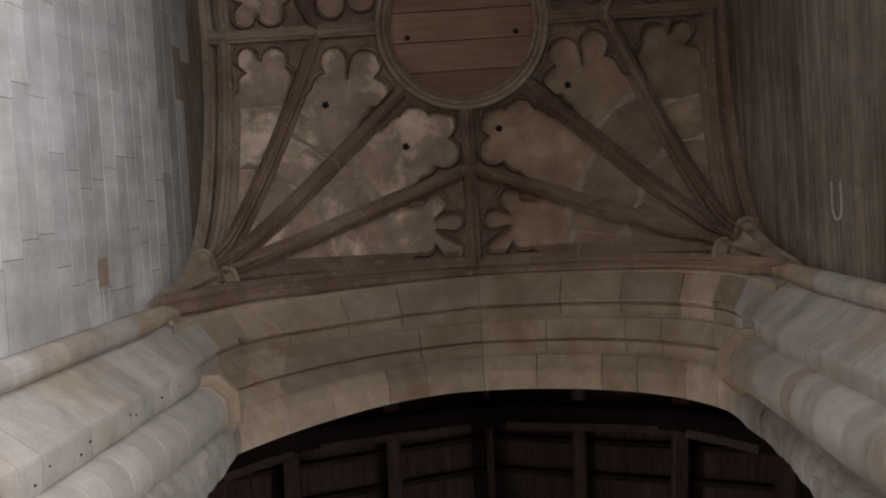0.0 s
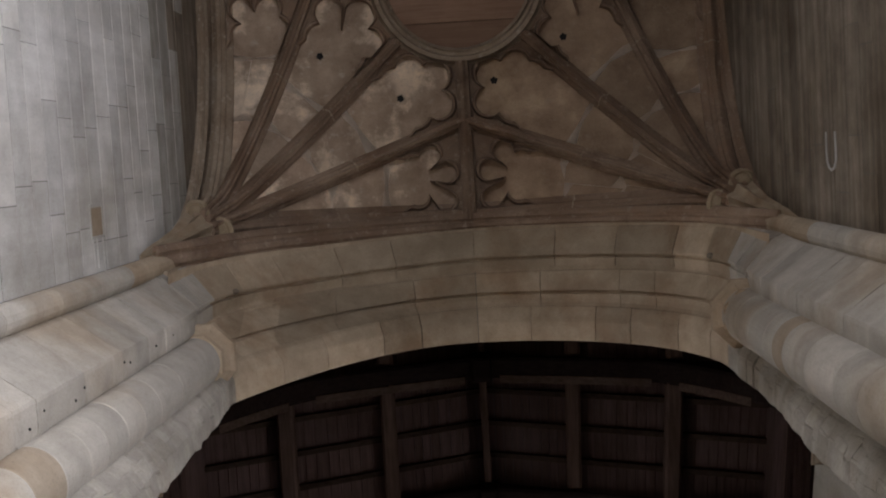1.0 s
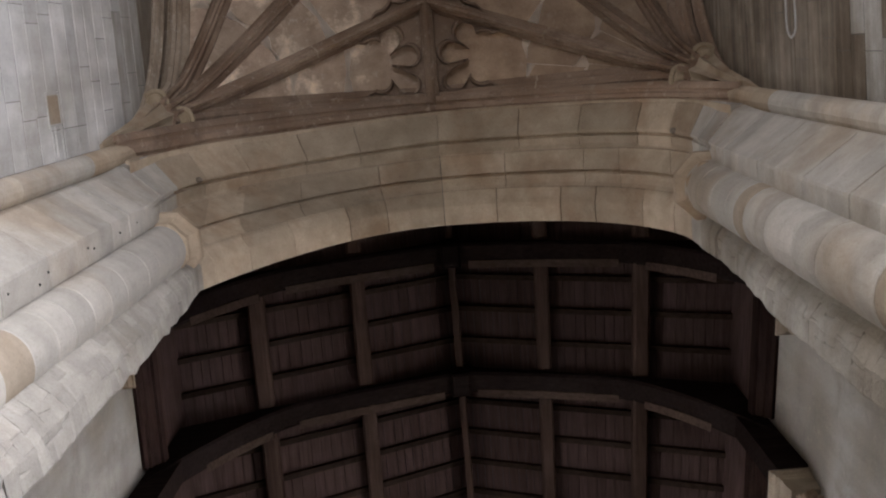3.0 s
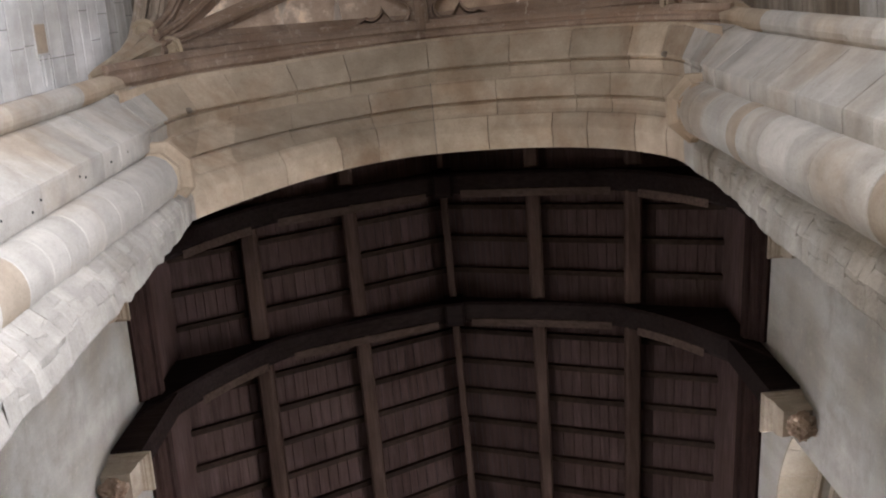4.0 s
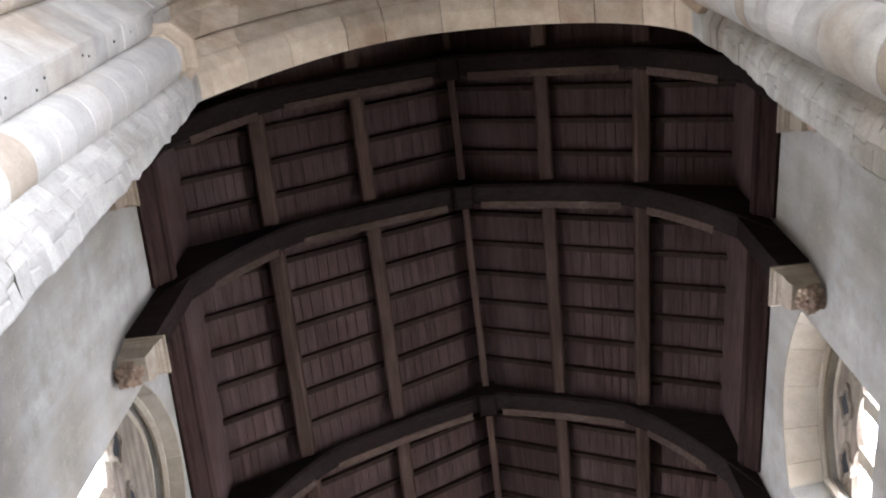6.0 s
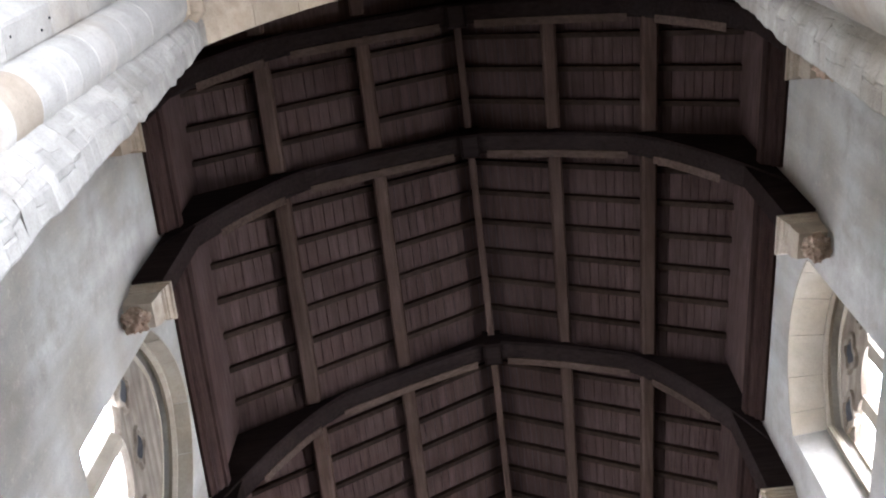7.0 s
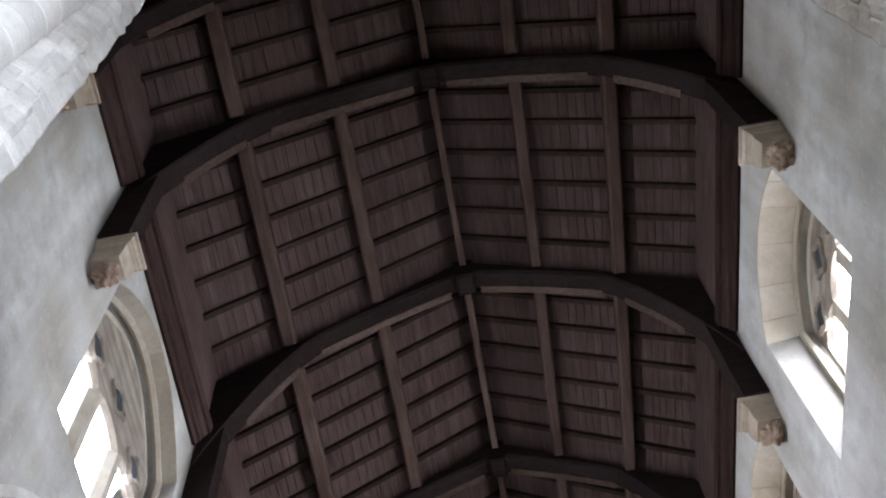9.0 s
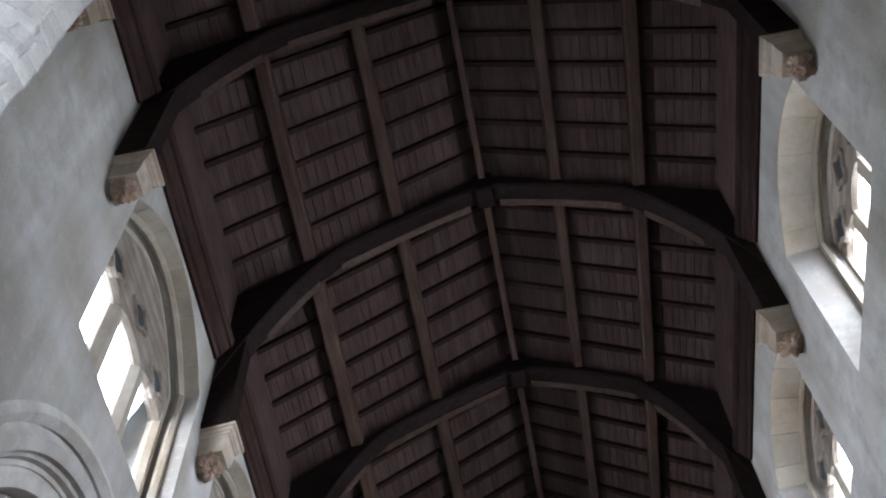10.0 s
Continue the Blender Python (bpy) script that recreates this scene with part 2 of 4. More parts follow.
# ---- tower walls ----
def tower_wall(name, side, label):
    root = empty(name, label, "wall", "structure")
    s = side
    xs = sorted((s * (WALL + 0.003), s * (WALL + 0.9)))
    bm = bmesh.new()
    for y0, y1, z0, z1 in ((BACK - 0.9, -3.2, -0.1, 17.2), (-0.8, 0.905, -0.1, 17.2), (-3.2, -0.8, -0.1, 3.0), (-3.2, -0.8, 5.2, 17.2)) if side > 0 else ((BACK - 0.9, 0.905, -0.1, 17.2),):
        box(bm, (xs[0], y0, z0), (xs[1], y1, z1))
    part("core", bm, mortar_mat, root)
    rng = random.Random(5 + side)
    z = 5.2
    while z < 15.6:
        h = rng.choice((0.26, 0.29, 0.31, 0.34))
        y = FACE + 0.03 - rng.uniform(0.2, 0.7)
        y1 = FACE + 0.03
        while y1 > BACK:
            y0 = max(y, BACK)
            bm = bmesh.new()
            d = rng.uniform(0.0, 0.004)
            g = 0.008
            xa, xb = sorted((s * (WALL - d), s * (WALL + 0.03)))
            box(bm, (xa, y0 + 0.003, z + g), (xb, y1 - 0.003, z + h - g))
            # streaked weathered courses high up; the right wall's lower start also paints its shade
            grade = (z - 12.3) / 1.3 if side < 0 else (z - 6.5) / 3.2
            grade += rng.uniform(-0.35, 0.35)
            part("block", bm, (ashlar_mat, dull_mat, weathered_shade_mat)[(grade > 0.35) + (grade > (1.0 if side < 0 else 0.7))], root)
            y1, y = y0, y0 - (rng.uniform(0.45, 1.05) if side < 0 else rng.uniform(0.7, 1.6))
        z += h
    if side > 0:
        # pale mortar smeared round a filled hole
        bm = bmesh.new()
        curve = [(WALL - 0.006, 0.05 + 0.24 * t ** 0.5, 10.92 + 0.12 * q) for q, t in ((1, 0.0), (1.05, 0.35), (0.95, 0.75), (0.6, 1.1), (0.0, 1.3), (-0.6, 1.1), (-0.95, 0.75), (-1.0, 0.3), (-0.9, 0.0))]
        sweep(bm, curve, [(0.008, 0.006), (-0.008, 0.006), (-0.008, -0.006), (0.008, -0.006)], up=(1, 0, 0))
        part("mortar_smear", bm, ashlar_mat, root, "pale loop of smeared mortar")
        return root
    # mended putlog hole: a small tan block in a pale mortar frame with two runs
    y, zz = 0.385, 10.81
    bm = bmesh.new()
    for y0, y1, z0, z1 in ((-0.125, 0.125, -0.15, -0.135), (-0.125, 0.125, 0.135, 0.15), (-0.12, -0.105, -0.135, 0.135), (0.105, 0.12, -0.135, 0.135),
                           (0.12, 0.33, -0.03, -0.018), (0.12, 0.37, 0.12, 0.132)):
        box(bm, (-WALL - 0.01, y + y0, zz + z0), (-WALL + 0.012, y + y1, zz + z1))
    part("patch_frame", bm, ashlar_mat, root, "pale mortar frame of a mended hole")
    bm = bmesh.new()
    box(bm, (-WALL - 0.01, y - 0.1, zz - 0.13), (-WALL + 0.008, y + 0.1, zz + 0.13), 0.004)
    part("patch_block", bm, corbel_mat, root)
    return root


# ---- tower arch: three orders of voussoirs on jambs ----
# section points: (jamb x, arch d, y); the arch widens by d from its inner edge
ORDER_OUT = [(2.62, 0.60, 0.82), (2.45, 0.53, 0.86), (2.42, 0.50, 0.885), (2.15, 0.255, 1.075), (2.13, 0.238, 1.09), (2.125, 0.235, 1.11),
             (2.125, 0.32, 1.118), (2.125, 0.325, 1.14), (2.125, 0.275, 1.15), (2.125, 0.292, 1.22), (2.13, 0.28, 1.27), (2.62, 0.66, 1.27)]
ORDER_MID = [(2.18, 0.32, 1.22), (2.16, 0.275, 1.262), (2.15, 0.215, 1.27), (2.14, 0.195, 1.29), (2.125, 0.135, 1.44), (2.12, 0.128, 1.458),
             (2.12, 0.22, 1.464), (2.12, 0.225, 1.488), (2.12, 0.175, 1.498), (2.115, 0.20, 1.54), (2.10, 0.195, 1.58), (2.08, 0.15, 1.611), (2.62, 0.62, 1.611)]
ORDER_IN = [(2.05, 0.155, 1.612), (2.04, 0.125, 1.62), (2.03, 0.108, 1.645), (1.925, 0.022, 1.735), (1.90, 0.006, 1.76), (1.882, 0.0, 1.80),
            (1.88, 0.0, 1.94), (1.89, 0.01, FAR), (2.62, 0.62, FAR)]
AXIS = 0.02


def fade(v, a, b):
    return min(max((v - a) / (b - a), 0.0), 1.0)


def arch_head(u, top, y, side):
    """A depressed arch; the inner order of its north half has settled lower."""
    power = 0.30 + 0.13 * fade(y, 1.3, 1.65) if side > 0 else 0.36 + 0.58 * fade(y, 1.3, 1.65)
    return head(u, ARCH_S, top, power)


def lean(z, side):
    """How far the old inner jambs lean back from their plan at a height."""
    table = ((6.4, -0.11), (7.5, -0.065), (9.0, -0.035), (10.4, 0.01), (11.6, 0.05)) if side < 0 else ((7.2, 0.06), (8.3, 0.08), (9.5, 0.11), (10.6, 0.18), (11.9, 0.22))
    for (z0, v0), (z1, v1) in zip(table, table[1:]):
        if z < z1:
            return v0 + (v1 - v0) * fade(z, z0, z1)
    return table[-1][1]


def order_point(jx, d, y, a, side):
    """a below 0: metres under the springing; 0 to 1: along the half arch."""
    top = ARCH_TOP + 0.5 * d
    outer = min(fade(y, 1.75, 1.3), fade(y, 0.74, 0.84)) if side < 0 else 0.0
    inner = fade(y, 1.5, 1.62)
    hs = 2.07 + 0.35 * d + 0.05 * fade(a, 0.0, 0.15) + 0.03 * fade(y, 1.6, 1.3) if side > 0 else 2.06 + 0.55 * d + 0.05 * outer - 0.08 * inner
    jx += 0.05 * outer
    if a <= 0:
        x, z = jx, ARCH_S + a
        w = 0.0 if a < -0.5 else (a + 0.5) / 1.0
        if y > 1.61:
            x += lean(z, side)
            w = fade(a, -0.8, 0.0)
        x += (hs - x) * w
    else:
        u = math.cos(a * math.pi / 2)
        w = 1.0 if y > 1.61 else min(1.0, 0.5 + a * 4)
        x = (jx + (hs - jx) * w) * u
        z = arch_head(u, top, y, side)
    return x, y + 0.07 * outer * min(1.0, x / 1.6), z


def rubble_course(root, rng, side, c0, c1):
    """One course of small rough stones on the splayed inner jamb."""
    line = [(2.05, 0.13, 1.605), (1.965, 0.05, 1.70), (1.905, 0.02, 1.80), (1.89, 0.0, FAR)]
    cuts = [0.0]
    while cuts[-1] < 2.5:
        cuts.append(cuts[-1] + rng.uniform(0.6, 1.5))
    cuts[-1] = 3.0
    for t0, t1 in zip(cuts, cuts[1:]):
        push = rng.uniform(-0.0012, 0.0015)
        ts = [t0 + 0.012, t0 + 0.1] + [k for k in (1, 2) if t0 + 0.2 < k < t1 - 0.2] + [t1 - 0.1, t1 - 0.012]
        loops = []
        fine = 1.0 if side < 0 else 0.3
        for a, sink in ((c0 + 0.0015 * fine, 0.004 * fine), (c0 + 0.012, 0.0), (c1 - 0.012, 0.0), (c1 - 0.0015 * fine, 0.004 * fine)):
            loop, rear = [], []
            for n, t in enumerate(ts):
                k = min(int(t), 2)
                p = [line[k][m] + (line[k + 1][m] - line[k][m]) * (t - k) for m in range(3)]
                end = 0.005 if n in (0, len(ts) - 1) else 0.0
                x, y, z = order_point(p[0] - push + sink + end, p[1] - push + sink + end, p[2], a, side)
                loop.append((AXIS + side * x, y, z))
                rear.append((AXIS + side * (x + 0.1), y, z))
            loops.append(loop + rear[::-1])
        bm = bmesh.new()
        rings(bm, loops)
        for v in bm.verts:
            p = v.co.copy()
            v.co.z += 0.05 * noise.noise(p * 4.5)
            v.co.y += 0.022 * noise.noise(p * 6 + Vector((9, 0, 0)))
            v.co.x += 0.016 * noise.noise(p * 8 + Vector((0, 5, 0)))
        part("rubble_stone", bm, rubble_mat, root)


def build_arch():
    root = empty("tower_arch", "warm limestone arch of three moulded orders between tower and nave", "arch", "structure")
    rng = random.Random(11)
    for name, section, mats in (("outer", ORDER_OUT, 0), ("middle", ORDER_MID, 1), ("inner", ORDER_IN, 2)):
        for side in (-1, 1):
            cuts = [-ARCH_S, -6.6]
            a = -6.6 + rng.uniform(0.2, 0.5)
            while a < -0.12:
                cuts.append(a)
                a += rng.uniform(0.28, 0.5) if name != "inner" else rng.uniform(0.11, 0.2)
            n = (5, 5, 6)[mats]
            cuts += [0.0, 0.03, 0.09] + [(k + rng.uniform(-0.2, 0.2)) / n for k in range(1, n)] + [1.0]
            for c0, c1 in zip(cuts, cuts[1:]):
                steps = 1 if c1 <= -3.7 else (3 if c1 <= -0.6 else 5)
                g = 0.0035 if c1 <= 0 else 0.0011
                push = rng.uniform(-0.004, 0.006) if name != "inner" or c1 > -0.3 else rng.uniform(-0.012, 0.012)
                loops = []
                for k in range(steps + 1):
                    a = c0 + g + (c1 - c0 - 2 * g) * k / steps
                    loop = []
                    for jx, d, y in section:
                        x, yy, z = order_point(jx - push, d - push, y, a, side)
                        loop.append((AXIS + side * x, yy, z))
                    loops.append(loop)
                low = c1 <= -0.3
                if low and name == "inner" and c0 >= -6.6:
                    rubble_course(root, rng, side, c0, c1)
                    continue
                bm = bmesh.new()
                rings(bm, loops)
                mat = arch_mat if not low and (c0 > 0.08 or name == "middle") else (rubble_mat if name == "inner" else shaft_mat)
                part("voussoir" if c1 > 0 else "jamb_block", bm, mat, root)
    for side in (-1, 1):
        x, y, z = order_point(2.13, 0.238, 1.09, 0.2, side)
        bm = bmesh.new()
        bmesh.ops.create_icosphere(bm, subdivisions=2, radius=0.036)
        for v in bm.verts:
            v.co = Vector((v.co.x + AXIS + side * x, v.co.y * 0.8 + y, v.co.z * 1.3 + z))
        part("chamfer_stop", bm, weathered_shade_mat, root, "small dark stone stop of the chamfer")
    for z in (7.9, 8.12, 8.63, 8.8, 9.62, 9.75, 10.42, 10.9):
        bm = bmesh.new()
        bmesh.ops.create_icosphere(bm, subdivisions=2, radius=0.009)
        bmesh.ops.translate(bm, verts=bm.verts, vec=(AXIS - 2.172, 1.26 + 0.03 * math.sin(z * 9), z))
        part("peg_hole", bm, hole_mat, root, "small dark peg hole")
    # round rolls in the tower's corners, rising into the vault's springers
    for side in (-1, 1):
        y = 0.835 if side < 0 else 0.79
        ring = [(0.095 * math.cos(q * math.pi / 8), 0.095 * math.sin(q * math.pi / 8)) for q in range(16)]
        cuts = [0.0, 5.6]
        while cuts[-1] < 11.5:
            cuts.append(cuts[-1] + rng.uniform(0.3, 0.6))
        cuts.append(12.2)
        for z0, z1 in zip(cuts, cuts[1:]):
            bm = bmesh.new()
            sweep(bm, [(side * 2.57, y, z0 + 0.002), (side * 2.57, y, z1 - 0.002)], ring, up=(0, 1, 0))
            part("corner_roll", bm, shaft_mat if z1 < 11.5 else arch_mat, root)
        bm = bmesh.new()
        sweep(bm, [(side * 2.57, y, 12.2), (side * 2.567, y - 0.01, 12.6), (side * 2.56, y - 0.04, 12.95), (side * 2.55, y - 0.09, 13.25), (side * 2.53, y - 0.15, 13.5)], ring, up=(0, 1, 0))
        part("corner_roll", bm, arch_mat, root)
    # brown wall rib between the vault and the outer order
    for side in (-1, 1):
        bm = bmesh.new()
        loops = []
        for k in range(33):
            loop = []
            for d, y in ((0.78, 0.66), (0.66, 0.66), (0.61, 0.69), (0.585, 0.715), (0.63, 0.73), (0.635, 0.75), (0.59, 0.765), (0.575, 0.795), (0.61, 0.81), (0.57, 0.835), (0.78, 0.85)):
                x, yy, z = order_point(2.75, d, y, 0.02 + 0.98 * k / 32, side)
                loop.append((AXIS + side * x, yy, z))
            loops.append(loop)
        rings(bm, loops)
        part("wall_rib", bm, rib_mat, root, "brown moulded wall rib along the arch")
    # mortar core behind the pieces, up to the wall over the arch
    for side in (-1, 1):
        bm = bmesh.new()
        loops = []
        for a in [-ARCH_S, -6.6, -3.6, -3, -2.4, -2.0, -1.6, -1.2, -0.6, -0.3, 0.0] + [(k / 110) ** 1.5 for k in range(1, 111)]:
            loop = []
            for jx, d, y in ((2.64, 0.66, 0.88), (2.47, 0.56, 0.93), (2.19, 0.38, 1.13), (2.19, 0.38, 1.26), (2.18, 0.27, 1.33), (2.16, 0.25, 1.47), (2.14, 0.25, 1.6), (2.08, 0.17, 1.66), (1.96, 0.09, 1.76), (1.91, 0.03, 1.82), (1.91, 0.03, FAR - 0.02), (2.64, 0.64, FAR - 0.02)):
                x, yy, z = order_point(jx, d, y, a, side)
                loop.append((AXIS + side * (x + 0.05 * fade(a, 0.0, -0.3)), yy, z + 0.09 * fade(a, 0.0, 0.08)))
            loops.append(loop)
        rings(bm, loops)
        part("core", bm, mortar_mat, root)
    # wall over and beside the arch
    bm = bmesh.new()
    n = 40
    d, y1 = 0.56, FAR - 0.015
    loops = []
    for k in range(n + 1):
        side = -1 if k < n / 2 else 1
        x, y0, z = order_point(2.4, d, 0.82, 1 - abs(2 * k / n - 1), side)
        x = AXIS + side * x
        loops.append([(x, y0, z), (x, y1, z), (x, y1, 19.5), (x, y0, 19.5)])
    rings(bm, loops)
    part("spandrel_wall", bm, arch_mat, root)
    for side in (-1, 1):
        bm = bmesh.new()
        x0, x1 = sorted((AXIS + side * 2.47, side * 4.6))
        box(bm, (x0, 0.865, ARCH_S + 0.2), (x1, FAR - 0.015, 19.5))
        part("flank_wall", bm, arch_mat, root)
        bm = bmesh.new()
        x0, x1 = sorted((side * 2.63, side * 4.6))
        box(bm, (x0, 0.9, -0.1), (x1, FAR - 0.015, ARCH_S + 1.0))
        part("flank_wall", bm, plaster_mat, root)
    return root


def build_shaft(side):
    """Round shaft under the arch with its ringed capital."""
    cx, cy, r, top = (-2.16, 1.555, 0.2, 11.68) if side < 0 else (2.16, 1.435, 0.212, 11.75)
    root = empty("shaft", "grey limestone half-round wall shaft with ochre moulded capital", "column", group="arch shafts", at=(0, 0, 0))
    rng = random.Random(3 + side)
    cuts = [0.0, 5.5]
    while cuts[-1] < top - 0.3:
        cuts.append(min(cuts[-1] + rng.uniform(0.22, 0.5), top))
    cuts[-1] = top
    for z0, z1 in zip(cuts, cuts[1:]):
        bm = bmesh.new()
        rr = r + rng.uniform(-0.003, 0.004)
        loops = [[(cx + q * math.cos(k * math.pi / 24), cy + q * math.sin(k * math.pi / 24), z) for k in range(48)]
                 for z, q in ((z0 + 0.002, rr - 0.004), (z0 + 0.008, rr), (z1 - 0.008, rr), (z1 - 0.002, rr - 0.004))]
        rings(bm, loops)
        part("drum", bm, corbel_mat if rng.random() < 0.12 else shaft_mat, root, smooth=False)
    bm = bmesh.new()
    loops = []
    for z, q in ((top - 0.14, 0.205), (top - 0.12, 0.235), (top - 0.08, 0.24), (top - 0.06, 0.215), (top + 0.02, 0.225), (top + 0.08, 0.265), (top + 0.1, 0.30), (top + 0.17, 0.305),
                 (top + 0.185, 0.27), (top + 0.26, 0.27)):
        loops.append([(cx + q * 0.97 * math.cos((k + 0.5) * math.pi / 4), cy + q * 0.97 * math.sin((k + 0.5) * math.pi / 4), z) for k in range(8)])
    rings(bm, loops)
    part("capital", bm, capital_mat, root, "ochre octagonal moulded capital")
    return root


# ---- vault ----
REACH = 2.45


def web_z(x, y):
    sx = 2.5
    sy = 2.4
    r = math.hypot(sx - min(abs(x), sx), sy - min(abs(y - MID), sy))
    s = min(r / REACH, 1.0)
    return SPRING + (CROWN - SPRING) * math.sqrt(max(0.0, 1 - (1 - s) ** 2.2))


RIB = [(-0.12, 0.0), (-0.12, -0.05), (-0.095, -0.065), (-0.065, -0.07), (-0.05, -0.11), (-0.07, -0.14), (-0.06, -0.17), (-0.03, -0.17), (-0.028, -0.215), (0.0, -0.235),
       (0.028, -0.215), (0.03, -0.17), (0.06, -0.17), (0.07, -0.14), (0.05, -0.11), (0.065, -0.07), (0.095, -0.065), (0.12, -0.05), (0.12, 0.0)]
RING_IN, RING_OUT = 0.74, 0.93
HEADS = [(2.53, MID), (1.47, MID), (0.61, MID + 0.61), (0.0, -0.29), (0.0, 0.70)]


def quarter(p, sx, sy):
    return sx * p[0], MID + sy * (p[1] - MID)


def rib_curve(a, b, n=14):
    out = []
    for k in range(n + 1):
        t = k / n
        x, y = a[0] + (b[0] - a[0]) * t, a[1] + (b[1] - a[1]) * t
        out.append((x, y, web_z(x, y)))
    return out


def reach(foot, p):
    """How far past p the way from the foot goes on to the ridges or the ring."""
    k = 1.0
    while k < 1.4:
        x, y = foot[0] + (p[0] - foot[0]) * k, foot[1] + (p[1] - foot[1]) * k
        if x * foot[0] < 0 or (y - MID) * (foot[1] - MID) < 0 or math.hypot(x, y - MID) < RING_OUT - 0.05:
            break
        k += 0.01
    return k


FOILS = [(2.02, 0.52), (1.24, 0.66), (0.58, 1.2), (0.50, 2.05)]


def in_cell(foot, a, b, x, y):
    """Whether a point lies between two ribs, short of the ridges and the ring."""
    if abs(x) < 0.10 and a[0] * foot[0] >= 0 or x * foot[0] < 0:
        return False
    if abs(y - MID) < 0.10 or (y - MID) * (foot[1] - MID) < 0 or math.hypot(x, y - MID) < RING_OUT + 0.01:
        return False
    if abs(x) > 2.5 or abs(y - MID) > 2.42:
        return False
    for (px, py), (qx, qy) in ((a, b), (b, a)):
        dx, dy = px - foot[0], py - foot[1]
        n = math.hypot(dx, dy)
        mine = (dx * (y - foot[1]) - dy * (x - foot[0])) / n
        other = dx * (qy - foot[1]) - dy * (qx - foot[0])
        if mine * (1 if other > 0 else -1) < 0.10:
            return False
    return True


